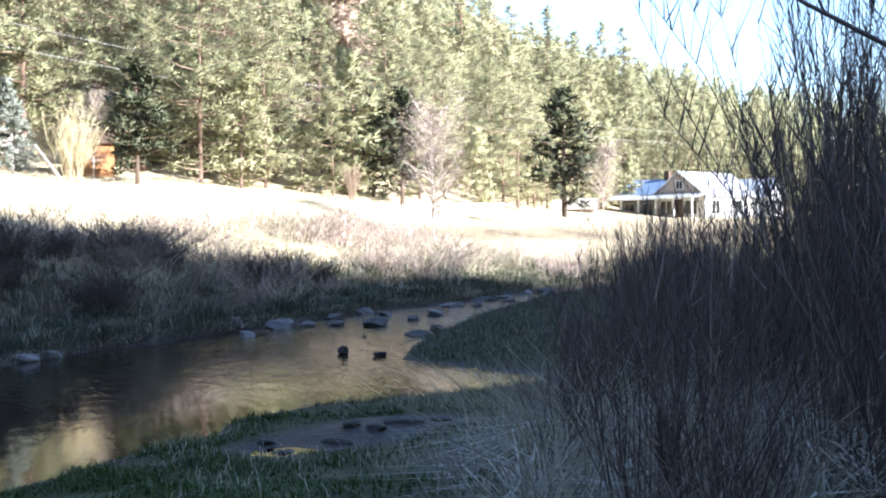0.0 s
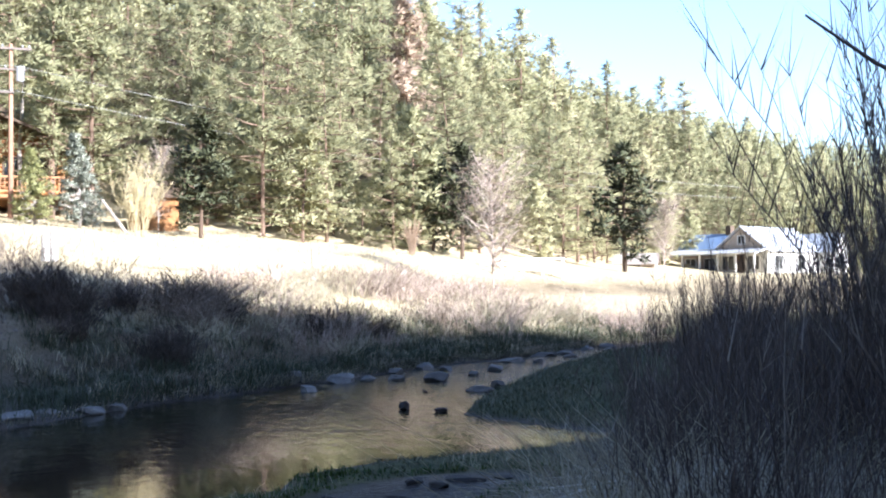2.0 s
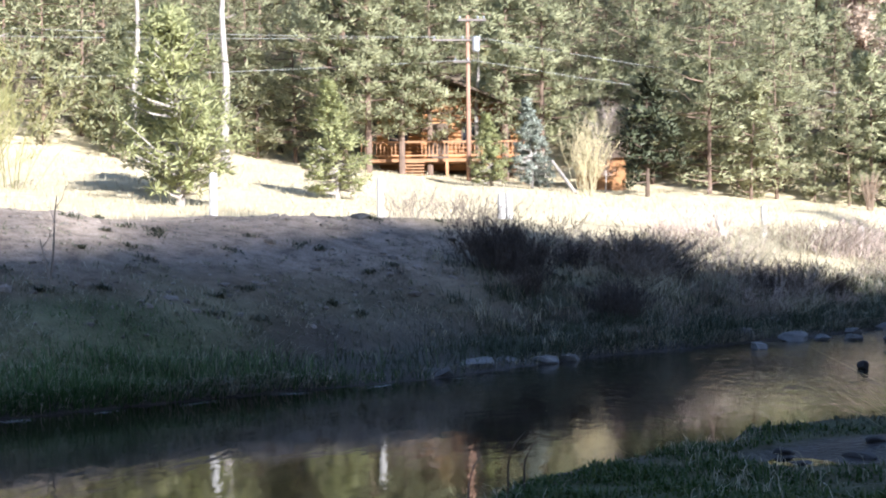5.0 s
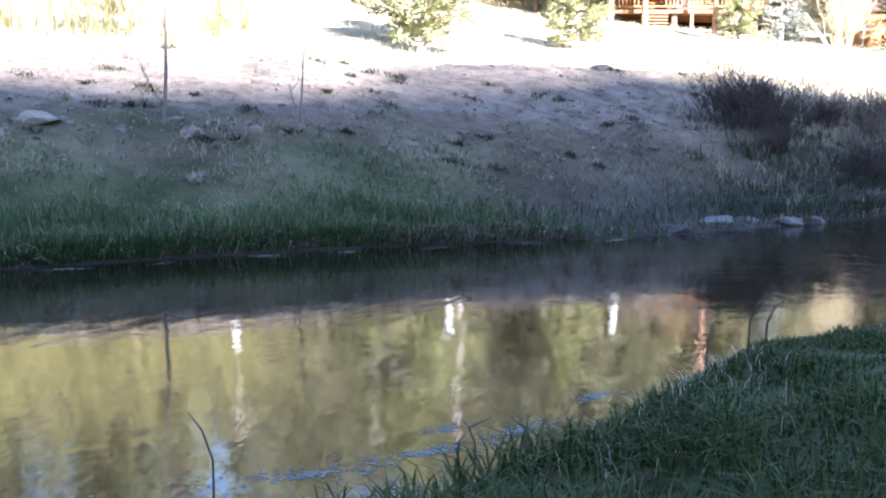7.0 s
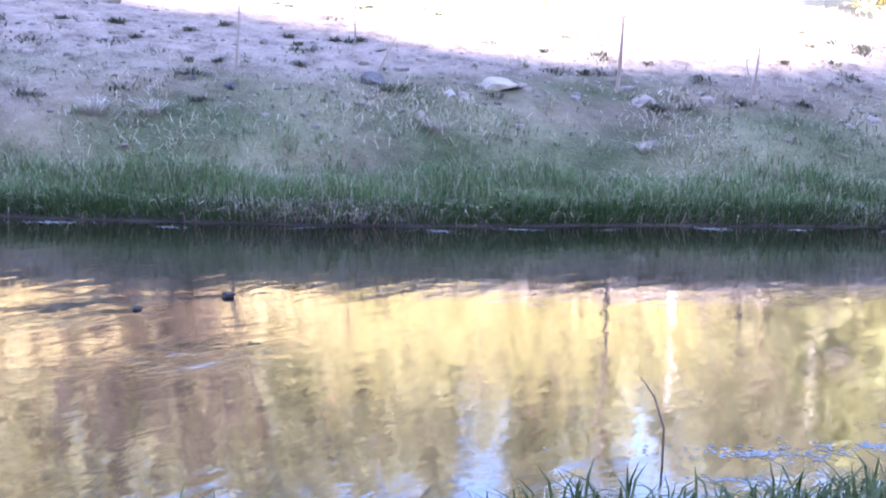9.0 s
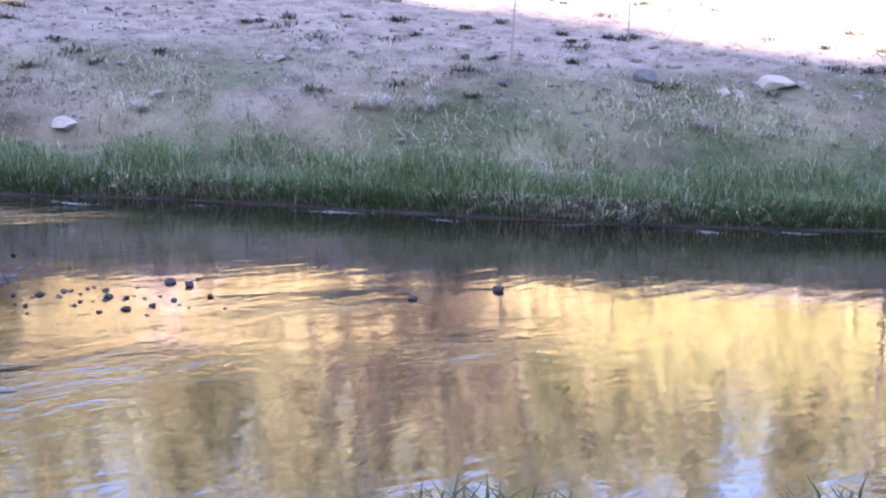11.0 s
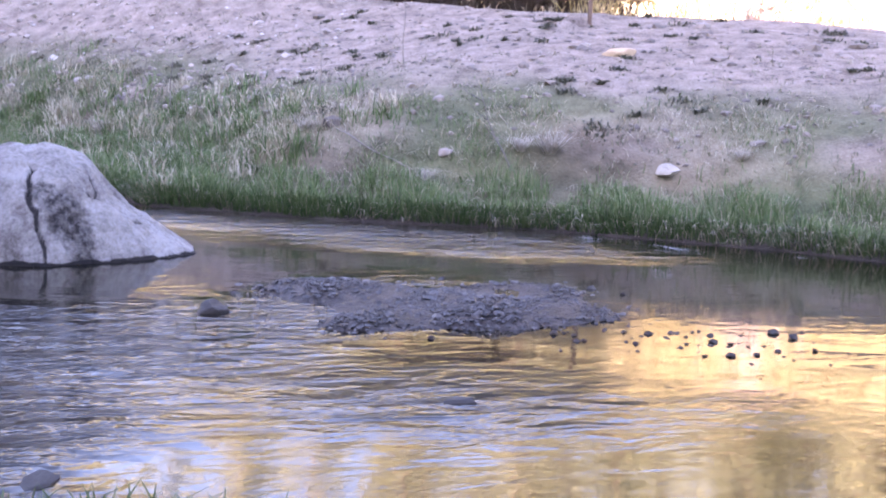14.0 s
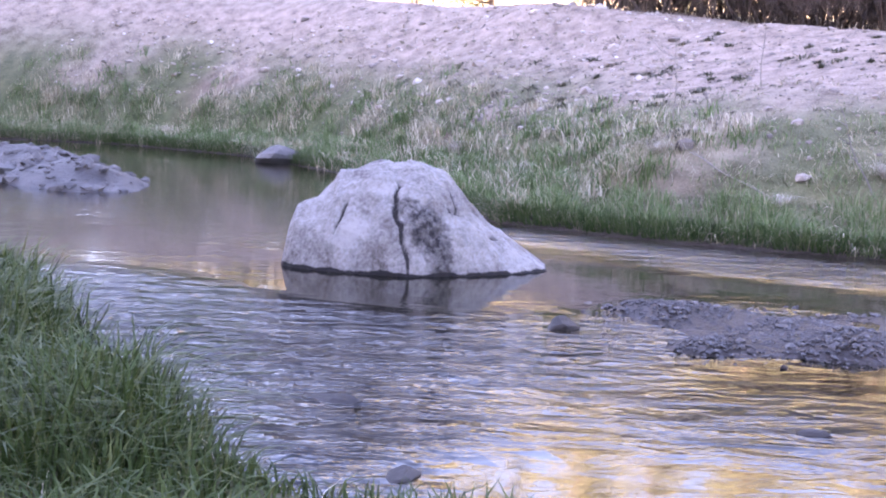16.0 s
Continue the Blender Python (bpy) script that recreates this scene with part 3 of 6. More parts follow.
PINES = [pine_meshes(11 + i, h, b, w, n, c, M_PINE, sp, blade=(0.28, 0.036), r0=0.12) for i, (h, b, w, n, c, sp) in enumerate(
    [(10.5, 0.3, 3.1, 56, 31, 0.5), (9.5, 0.2, 3.0, 54, 31, 0.62), (11.5, 0.4, 3.0, 58, 31, 0.48), (8.5, 0.15, 3.1, 52, 31, 0.6), (10, 0.3, 2.8, 56, 31, 0.72)])]
FARPINES = [pine_meshes(31 + i, h, b, w, n, c, M_PINE, sp, blade=(0.42, 0.085), r0=0.12) for i, (h, b, w, n, c, sp) in enumerate(
    [(10.5, 0.5, 2.9, 44, 15, 0.5), (9.5, 0.4, 2.7, 44, 15, 0.7), (11.5, 0.6, 2.8, 46, 15, 0.55)])]

taken = [(-6.15, 81.8), (-14.2, 57.0), (-2.0, 63.5), (-3.6, 65.0), (-6.0, 66.0)]


def free(x, y, gap):
    return all((x - a) ** 2 + (y - b) ** 2 > gap * gap for a, b in taken)


def forest():
    r = np.random.default_rng(3)
    cand = np.stack([r.uniform(-110, 70, 46000), r.uniform(-60, 190, 46000)], 1)
    z, s, n, e, ys = lie(cand[:, 0], cand[:, 1])
    az = np.degrees(np.arctan2(-cand[:, 0], cand[:, 1]))
    d = np.hypot(cand[:, 0], cand[:, 1])
    made = 0
    for i in np.argsort(e + r.uniform(0, 14, len(e))):
        if made >= 560 or not (0.5 < e[i] < (34 if az[i] < 42 else 16) and -17 < az[i] < 114 and d[i] < 190):
            continue
        x, y = cand[i]
        front = e[i] < 13 and -12 < az[i] < 38
        gap = 2.9 if front else 3.5 if az[i] < 42 else 4.4
        if not free(x, y, gap) or (abs(x + 26) < 7.5 and abs(y - 65) < 6) or (abs(x - 24.5) < 12 and abs(y - 108) < 9):
            continue
        taken.append((x, y))
        kit = PINES if front else FARPINES
        size = r.uniform(0.8, 1.15) * (0.88 if az[i] < 6 and e[i] < 14 else 1.25 if az[i] > 42 else 1)
        if abs(az[i] - 4.3) < 1.3 and d[i] < 82:                      # kept low so that the dead pine shows from the camera
            size = max(0.5, min(size, (1.9 + d[i] * 0.15 - z[i]) / 11))
        plant_tree("pine_tree", kit[r.integers(len(kit))], (x, y, z[i]), "tall ponderosa pine with clumped grey-green needles on the hillside", group="hillside pines",
                   scale=size, turn=r.uniform(0, 6.28))
        made += 1


forest()


def far_woods():
    """The closed wood farther up the slope, whose trees nobody could count."""
    r = np.random.default_rng(21)
    x, y = r.uniform(-170, 120, 16000), r.uniform(-80, 300, 16000)
    z, s, n, e, ys = lie(x, y)
    az = np.degrees(np.arctan2(-x, y))
    pick = np.where((e > np.where(az < 42, 32, 14)) & (e < 120) & (az > -22) & (az < 118) & ((az < 45) | (r.uniform(0, 1, len(x)) < 0.6)))[0][:1350]
    bearing, away = np.radians(r.uniform(110, 150, 170)), r.uniform(78, 120, 170)                 # unseen woods added upstream to darken what the creek reflects
    x, y = np.concatenate([x[pick], -np.sin(bearing) * away]), np.concatenate([y[pick], np.cos(bearing) * away])
    z = lie(x, y)[0]
    sh, bend = Shape(), Shape()
    for i in range(len(x)):
        h, w, k = r.uniform(7.5, 12.0) * (1.0 if i < len(pick) else 1.3), r.uniform(1.9, 2.6), 190
        u = r.uniform(0, 1, k) ** 1.25
        a = r.uniform(0, 6.28, k)
        rad = w * (1 - u) ** 0.65 * r.uniform(0.35, 1, k)
        c = np.stack([x[i] + rad * np.cos(a), y[i] + rad * np.sin(a), z[i] + 0.4 + (h - 0.4) * u], 1)
        (sh if i < len(pick) else bend).blades(needle_clumps(r, c, np.full(k, 0.4), 1, 0.75, 0.24), 3)
    tagged(new("far_woods", sh.mesh("far_woods", M_PINE)), "dense grey-green conifer woods covering the slope behind", "woods", kind="stuff")
    # Upstream trees are out of view and coloured as if unlit.
    tagged(new("upstream_woods", bend.mesh("upstream_woods", M_SHADEDPINE)), "unseen woods round the bend upstream, shade put into their colour", "woods", kind="stuff")


far_woods()


def ridge_woods():
    """Unseen pines added on the brow behind the near bank, to fray the edge of its shadow."""
    r = np.random.default_rng(22)
    sh = Shape()
    for v in np.arange(-5, 13.5, 0.85):
        q = r.uniform(60, 66)
        x, y = q * SUN_DIR.x - v * SUN_DIR.y, q * SUN_DIR.y + v * SUN_DIR.x
        h, k = r.uniform(1.5, 5.0), 150
        u, a = r.uniform(0, 1, k), r.uniform(0, 6.28, k)
        rad = 1.0 * (1 - u) ** 0.7 * r.uniform(0.2, 1, k)
        c = np.stack([x + rad * np.cos(a), y + rad * np.sin(a), ground_at(x, y) + 0.2 + (h - 0.2) * u], 1)
        sh.blades(needle_clumps(r, c, np.full(k, 0.35), 1, 0.5, 0.12), 3)
    tagged(new("ridge_woods", sh.mesh("ridge_woods", M_PINE)), "unseen conifers added along the brow to fray its shadow's edge", "woods", kind="stuff")


ridge_woods()


# ---- stones ----
def stone_mesh(seed, size, mat, rough=0.12, cuts=3):
    """A weathered stone: a squashed ball, planed off on several sides."""
    r = random.Random(seed)
    bm = bmesh.new()
    bmesh.ops.create_icosphere(bm, subdivisions=cuts, radius=1.0)
    planes = [(Vector((r.gauss(0, 1), r.gauss(0, 1), r.gauss(0, 0.8))).normalized(), r.uniform(0.5, 0.85)) for _ in range(13)]
    off = Vector((r.uniform(0, 50), r.uniform(0, 50), 0))
    for v in bm.verts:
        p = v.co.copy()
        for k, d in planes:
            over = p.dot(k) - d
            if over > 0:
                p -= k * over * 0.97
        p *= 1 + rough * noise.noise(p * 1.7 + off) + rough * 0.4 * noise.noise(p * 5 + off)
        v.co = Vector((p.x * size[0], p.y * size[1], p.z * size[2]))
    me = bpy.data.meshes.new("stone")
    bm.to_mesh(me)
    bm.free()
    me.materials.append(mat)
    return me


def stone(name, at, size, mat, label, group="", turn=None, sink=0.3, z=None):
    seed = int(abs(at[0] * 131 + at[1] * 977)) % 9999
    z = max(ground_at(*at), -0.02) if z is None else z
    me = stone_mesh(seed, (size[0] / 2, size[1] / 2, size[2] / 2), mat, cuts=3 if max(size) > 0.25 else 2)
    return thing(name, (at[0], at[1], z + size[2] * (0.5 - sink)), label, "stone", group, turn=turn if turn is not None else (seed % 63) / 10, mesh=me)


def boulder():
    """Hump-backed boulder: a steep left shoulder, a long tail to the right, two cracks and a broken hollow on its face."""
    turn = radians(112)                                    # its broad face looks at the near bank
    us, vs = np.linspace(-1.42, 1.62, 160), np.concatenate([np.linspace(-1.15, -0.42, 170), np.linspace(-0.405, 1.15, 80)])
    U, V = np.meshgrid(us, vs)
    top = np.interp(U, [-1.42, -1.36, -1.31, -1.23, -1.0, -0.85, -0.77, -0.5, -0.28, 0.0, 0.2, 0.38, 0.58, 0.84, 1.24, 1.5, 1.62],
                    [-0.4, 0.0, 0.36, 0.57, 0.70, 0.82, 0.94, 1.02, 1.08, 1.12, 1.09, 1.01, 0.80, 0.50, 0.21, 0.04, -0.4])
    deep = np.interp(U, [-1.42, -1.2, -0.7, 0.0, 0.6, 1.2, 1.62], [0.35, 0.62, 0.86, 1.02, 0.86, 0.55, 0.2])
    side = np.clip(np.abs(V) / deep, 0, 1.6)
    fall = np.where(V < 0, 1 - 0.55 * side ** 1.5 - 0.45 * side ** 6, 1 - 0.35 * side ** 2 - 0.65 * side ** 6)
    Z = np.where(top > 0, top * fall, top) - 0.35 * np.clip(side - 1, 0, 1)
    Z += 0.018 * lumps(U, V, 4.0, 40) + 0.013 * lumps(U, V, 11.0, 41) + 0.010 * lumps(U, V, 27.0, 42)
    def crack(u0, v0, u1, v1, width):
        t = np.clip(((U - u0) * (u1 - u0) + (V - v0) * (v1 - v0)) / ((u1 - u0) ** 2 + (v1 - v0) ** 2), 0, 1)
        du = np.hypot(U - u0 - t * (u1 - u0) - 0.035 * np.sin(11 * V) - 0.012 * np.sin(37 * V), V - v0 - t * (v1 - v0))
        return np.exp(-(du / width) ** 2)
    ridged = lambda k, seed: np.abs(lumps(U, V, k, seed))
    Z += np.where(Z > 0.12, 1, np.clip(Z / 0.12, 0, 1)) * (0.035 * ridged(2.6, 43) + 0.02 * ridged(6.3, 44) + 0.02 * ridged(13, 45) - 0.035)
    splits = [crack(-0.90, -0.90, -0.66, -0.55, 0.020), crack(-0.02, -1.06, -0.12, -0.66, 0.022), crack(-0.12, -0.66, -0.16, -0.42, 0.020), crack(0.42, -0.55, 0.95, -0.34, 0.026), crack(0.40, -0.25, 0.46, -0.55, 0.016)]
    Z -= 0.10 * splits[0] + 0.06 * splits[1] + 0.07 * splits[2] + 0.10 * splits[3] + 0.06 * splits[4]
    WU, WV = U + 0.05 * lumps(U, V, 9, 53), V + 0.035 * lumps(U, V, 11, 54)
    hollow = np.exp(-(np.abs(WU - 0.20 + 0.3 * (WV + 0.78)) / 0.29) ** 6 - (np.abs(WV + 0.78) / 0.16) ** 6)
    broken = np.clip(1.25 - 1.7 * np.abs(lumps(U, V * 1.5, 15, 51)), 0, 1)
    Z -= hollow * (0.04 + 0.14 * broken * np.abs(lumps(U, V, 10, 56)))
    # Shade painted into cracks and hollow, plus a few random dark blotches.
    shade_blotch = np.clip(np.maximum.reduce(splits) * 1.5, 0, 1) + 0.84 * hollow + 0.4 * np.clip(lumps(U, V * 0.4, 7, 48) - 0.75, 0, 1)
    Z = np.maximum(Z, -0.35)
    n, m = U.shape
    ids = np.arange(n * m).reshape(n, m)
    f = np.stack([ids[:-1, :-1], ids[:-1, 1:], ids[1:, 1:], ids[1:, :-1]], -1).reshape(-1, 4)
    me = bpy.data.meshes.new("boulder")
    me.from_pydata(np.stack([U, V, Z], -1).reshape(-1, 3).tolist(), [], f.tolist())
    me.attributes.new("shade_blotch", "FLOAT", "POINT").data.foreach_set("value", np.clip(shade_blotch, 0, 1).astype(np.float32).ravel())
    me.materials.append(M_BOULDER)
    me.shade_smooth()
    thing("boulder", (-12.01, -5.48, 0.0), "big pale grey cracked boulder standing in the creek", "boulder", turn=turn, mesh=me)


def boulder_material(t, b, node, link):
    tc, sep = node("TexCoord"), node("SeparateXYZ")
    link(tc.outputs["Object"], sep.inputs[0])
    big, fine = node("TexNoise", Scale=2.2, Detail=7.0, Roughness=0.65), node("TexNoise", Scale=24.0, Detail=8.0, Roughness=0.7)
    for n in (big, fine):
        link(tc.outputs["Object"], n.inputs["Vector"])
    mix = node("Mix")
    mix.data_type, mix.inputs[0].default_value = "FLOAT", 0.4
    link(big.outputs[0], mix.inputs[2]), link(fine.outputs[0], mix.inputs[3])
    r = ramp(node, [(0.38, (0.06, 0.051, 0.043)), (0.46, (0.132, 0.12, 0.105)), (0.58, (0.232, 0.22, 0.20))])
    link(mix.outputs[0], r.inputs[0])
    wet = node("MapRange")
    wet.inputs["From Min"].default_value, wet.inputs["From Max"].default_value = 0.042, 0.026
    wob = node("Math")
    wob.operation, wob.inputs[1].default_value = "MULTIPLY_ADD", 0.16
    link(big.outputs[0], wob.inputs[0]), link(sep.outputs["Z"], wob.inputs[2])
    shift = node("Math")
    shift.operation, shift.inputs[1].default_value = "SUBTRACT", 0.08
    link(wob.outputs[0], shift.inputs[0]), link(shift.outputs[0], wet.inputs["Value"])
    dark = node("Mix")
    dark.data_type = "RGBA"
    dark.inputs[7].default_value = (0.007, 0.006, 0.006, 1)
    # Mixes the painted crack and hollow shade into the stone's colour.
    st, shade_mix = node("Attribute"), node("Mix")
    st.attribute_name, shade_mix.data_type = "shade_blotch", "RGBA"
    shade_mix.inputs[7].default_value = (0.014, 0.012, 0.011, 1)
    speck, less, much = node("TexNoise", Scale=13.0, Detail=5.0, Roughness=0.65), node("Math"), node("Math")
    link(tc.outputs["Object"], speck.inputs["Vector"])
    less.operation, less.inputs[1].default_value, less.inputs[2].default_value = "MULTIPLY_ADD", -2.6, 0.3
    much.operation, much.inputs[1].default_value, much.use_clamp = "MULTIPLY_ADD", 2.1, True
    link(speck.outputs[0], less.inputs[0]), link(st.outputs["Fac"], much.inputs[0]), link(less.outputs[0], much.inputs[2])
    link(much.outputs[0], shade_mix.inputs[0]), link(r.outputs[0], shade_mix.inputs[6])
    link(wet.outputs[0], dark.inputs[0]), link(shade_mix.outputs[2], dark.inputs[6]), link(dark.outputs[2], b.inputs["Base Color"])
    facet, chips = node("TexVoronoi", Scale=3.2), node("TexVoronoi", Scale=11.0)
    bend = node("Mix")
    bend.data_type, bend.inputs[0].default_value = "VECTOR", 0.12
    link(tc.outputs["Object"], bend.inputs[4]), link(big.outputs["Color"], bend.inputs[5])
    link(bend.outputs[1], facet.inputs["Vector"]), link(bend.outputs[1], chips.inputs["Vector"])
    planes = node("Bump", Strength=0.55, Distance=0.09)
    link(facet.outputs["Distance"], planes.inputs["Height"])
    chip = node("Bump", Strength=0.4, Distance=0.03)
    link(chips.outputs["Distance"], chip.inputs["Height"]), link(planes.outputs[0], chip.inputs["Normal"])
    bp = node("Bump", Strength=0.6, Distance=0.02)
    link(fine.outputs[0], bp.inputs["Height"]), link(chip.outputs[0], bp.inputs["Normal"]), link(bp.outputs[0], b.inputs["Normal"])
    b.inputs["Roughness"].default_value, b.inputs["Specular IOR Level"].default_value = 0.85, 0.25


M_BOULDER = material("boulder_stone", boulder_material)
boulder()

for x, y, w in [(-7.73, 17.37, 0.56), (-7.67, 18.69, 0.66), (-7.5, 19.7, 0.40), (-6.92, 20.02, 0.42), (-6.68, 20.64, 0.39)]:
    stone("shore_stone", (x + 0.2, y - 0.2), (w * 1.25, w * 0.85, w * 0.5), M_ROCK, "flat grey angular stone at the water's edge", "stones along the far shore", turn=0.6, z=0.0, sink=0.3)
for x, y, w, h in [(-5.64, 23.24, 0.45, 0.35), (-4.97, 24.98, 0.5, 0.4), (-4.41, 26.07, 0.77, 0.5), (-3.85, 24.1, 0.42, 0.25), (-3.42, 26.36, 0.82, 0.36), (-2.92, 26.75, 0.44, 0.3),
                   (-2.34, 26.81, 0.42, 0.26), (-1.40, 26.63, 0.52, 0.36), (-0.66, 28.06, 0.35, 0.25), (-0.17, 29.74, 0.52, 0.3), (-1.34, 30.21, 0.45, 0.25), (-0.46, 23.91, 0.52, 0.2),
                   (-0.06, 24.82, 0.4, 0.3), (0.29, 33.41, 0.6, 0.25), (1.16, 36.0, 0.7, 0.25), (1.82, 37.0, 0.55, 0.25), (2.77, 39.6, 0.56, 0.3), (3.6, 41.2, 0.6, 0.3), (-4.1, 27.4, 0.5, 0.4), (-2.5, 29.0, 0.5, 0.3),
                   (-1.9, 30.6, 0.55, 0.35), (-5.3, 24.4, 0.4, 0.3), (2.0, 35.6, 0.4, 0.2), (3.4, 39.0, 0.45, 0.22), (1.0, 33.2, 0.4, 0.2), (4.6, 46.6, 0.6, 0.5)]:
    stone("creek_stone", (x, y), (w * 1.35, w * 0.9, h * 0.9), M_ROCK, "angular grey stone lying in the shallow riffle", "stones in the riffle", z=0.0, sink=0.36)
for x, y, w, h in [(-1.62, 20.4, 0.26, 0.20), (-0.99, 19.93, 0.30, 0.12), (-1.48, 23.68, 0.13, 0.06)]:
    stone("wet_stone", (x, y), (w, w * 0.8, h), M_WETROCK, "dark wet stone standing out of the creek", "dark stones in the creek", z=0.0, sink=0.25)
for x, y, w in [(-8.59, 1.03, .085), (-9.03, 0.96, .08), (-8.66, 1.22, .06), (-8.55, 0.84, .05), (-8.82, 1.41, .06), (-8.90, 1.69, .06), (-9.33, 1.61, .10), (-9.49, 1.50, .11), (-9.42, 0.90, .04),
                (-8.99, 1.09, .05), (-8.85, 0.37, .05), (-9.07, -0.23, .08), (-9.04, -0.08, .05), (-8.87, -0.01, .05), (-10.14, 0.13, .10), (-10.92, -0.04, .06), (-10.97, 0.40, .06), (-8.47, 3.14, .10),
                (-8.64, 3.94, .11), (-9.33, -0.89, .16), (-8.68, -1.13, .07), (-9.26, 0.31, .06), (-8.92, 0.75, .04), (-8.95, 1.21, .035), (-10.41, -0.42, .05), (-9.66, 0.24, .05), (-9.0, -1.4, .1)]:
    stone("pebble", (x, y), (w * 1.15, w, w * 0.6), M_WETROCK, "small dark wet pebble poking out of shallow water", "pebbles off the gravel bar", z=0.0, sink=0.35)
stone("low_stone", (-9.32, -2.97), (0.42, 0.3, 0.16), M_WETROCK, "low dark brown stone awash beside the gravel bar", z=0.0, sink=0.4)
stone("low_stone", (-6.96, -0.79), (0.24, 0.16, 0.10), M_WETROCK, "stone just awash that ripples the creek", z=0.0, sink=0.66)
stone("low_stone", (-5.2, -2.62), (0.34, 0.24, 0.12), M_WETROCK, "dark stone awash by the near grass", z=0.0, sink=0.6)
stone("low_stone", (-6.4, -3.6), (0.62, 0.4, 0.18), M_WETROCK, "stone just awash in the riffle", z=0.0, sink=0.68)
for x, y, w in [(-0.95, 11.55, 0.5), (-0.35, 12.25, 0.62), (-1.4, 11.2, 0.4), (-0.6, 11.95, 0.36), (-1.6, 11.55, 0.3), (0.05, 12.5, 0.45), (-0.85, 12.1, 0.26)]:
    stone("mud_stone", (x, y), (w, w * 0.6, 0.10), M_WETROCK, "flat dark wet stone bedded in the mud", "stones in the mud", sink=0.45)
for x, y, w, h, m, lab in [(-15.4, 11.58, 0.85, 0.42, M_PALEROCK, "large pale cream stone on the gravel bank"), (-15.99, 9.63, 0.54, 0.45, M_ROCK, "rounded grey stone half buried in the bank"),
                           (-15.1, 10.5, 0.30, 0.22, M_PALEROCK, "small pale stone beside the large cream one"), (-16.55, 7.6, 0.34, 0.25, M_ROCK, "brown-grey stone on the gravel bank"),
                           (-16.97, 7.17, 0.2, 0.15, M_ROCK, "small dark stone on the gravel bank"), (-23.43, 0.96, 0.8, 0.34, M_OCHRE, "ochre slab lying on the upper gravel bank"),
                           (-24.35, 0.33, 0.4, 0.16, M_PALEROCK, "thin pale slab beside the ochre one"), (-17.31, 1.39, 0.6, 0.25, M_PALEROCK, "pale flat stone in the bank grass"),
                           (-20.26, -0.76, 0.17, 0.13, M_PALEROCK, "small white stone on the bank"), (-22.88, -7.1, 0.45, 0.25, M_PALEROCK, "pale tilted stone on the upper bank"),
                           (-21.72, -4.96, 0.38, 0.26, M_PALEROCK, "pale stone on the bank slope"), (-19.69, -3.72, 0.24, 0.2, M_PALEROCK, "small pale stone low on the bank"),
                           (-13.55, 26.1, 0.6, 0.35, M_ROCK, "dark grey stone at the bank's crest")]:
    stone("bank_stone", (x, y), (w, w * 0.75, h * 0.8), m, lab, "stones on the far bank", sink=0.48)
stone("creek_stone", (-26.5, -15.1), (2.1, 1.3, 0.95), M_ROCK, "smooth pale grey stone by the upstream shore", z=0.0, sink=0.5)


def scatter_stones(name, pts, sizes, mat, label, seed, kinds=6):
    """Uncountable small stones as one object."""
    r = np.random.default_rng(seed)
    base = [stone_mesh(seed + k, (1, 1, 0.7), mat, cuts=1) for k in range(kinds)]
    geo = []
    for me in base:
        co = np.empty(len(me.vertices) * 3)
        me.vertices.foreach_get("co", co)
        geo.append((co.reshape(-1, 3), [tuple(p.vertices) for p in me.polygons]))
        bpy.data.meshes.remove(me)
    sh = Shape()
    for p, s in zip(pts, sizes):
        co, f = geo[r.integers(kinds)]
        a = r.uniform(0, 6.28)
        c, q = np.cos(a), np.sin(a)
        sh.add(co @ np.array([[c, q, 0], [-q, c, 0], [0, 0, 1]]) * s * np.array([r.uniform(0.8, 1.4), 1, r.uniform(0.7, 1.1)]) + p, f)
    return tagged(new(name, sh.mesh(name, mat)), label, "gravel", kind="stuff")


def spots(seed, count, box, test):
    r = np.random.default_rng(seed)
    x, y = r.uniform(box[0], box[1], count), r.uniform(box[2], box[3], count)
    z, s, n, e, ys = lie(x, y)
    ok = test(x, y, z, s, n, e, ys, r)
    return np.stack([x, y, z], 1)[ok]


def shore_spots(seed, count, lo, hi, reach, test, line=FAR):
    """Points spread along the far shore, from its edge to reach metres inland."""
    r = np.random.default_rng(seed)
    seg, ln = line[1:] - line[:-1], np.hypot(*(line[1:] - line[:-1]).T)
    ok = (line[:-1, 1] >= lo) & (line[1:, 1] <= hi)
    k = r.choice(np.where(ok)[0], count, p=ln[ok] / ln[ok].sum())
    d = seg[k] / ln[k][:, None]
    q = line[k] + seg[k] * r.uniform(0, 1, (count, 1)) + np.stack([-d[:, 1], d[:, 0]], 1) * r.uniform(0, reach, (count, 1))
    z, s, n, e, ys = lie(q[:, 0], q[:, 1])
    ok = test(q[:, 0], q[:, 1], z, s, n, e, ys, r)
    return np.stack([q[:, 0], q[:, 1], z], 1)[ok]


P = spots(50, 90000, (-13.5, -7, -5, 2.8), lambda x, y, z, s, n, e, ys, r: (s < -0.5) & (z > -0.12) & (r.uniform(0, 1, len(x)) < 0.12 + 6 * np.clip(z + 0.03, 0, 1)))[:4200]
scatter_stones("bar_gravel", np.maximum(P, [-99, -99, -0.008]), np.random.default_rng(1).gamma(2.0, 0.0055, len(P)) + 0.006, M_BAR, "dark wet gravel of a low bar in the creek", 60)
rp = np.random.default_rng(17)
u = rp.uniform(0, 1, (150, 1))
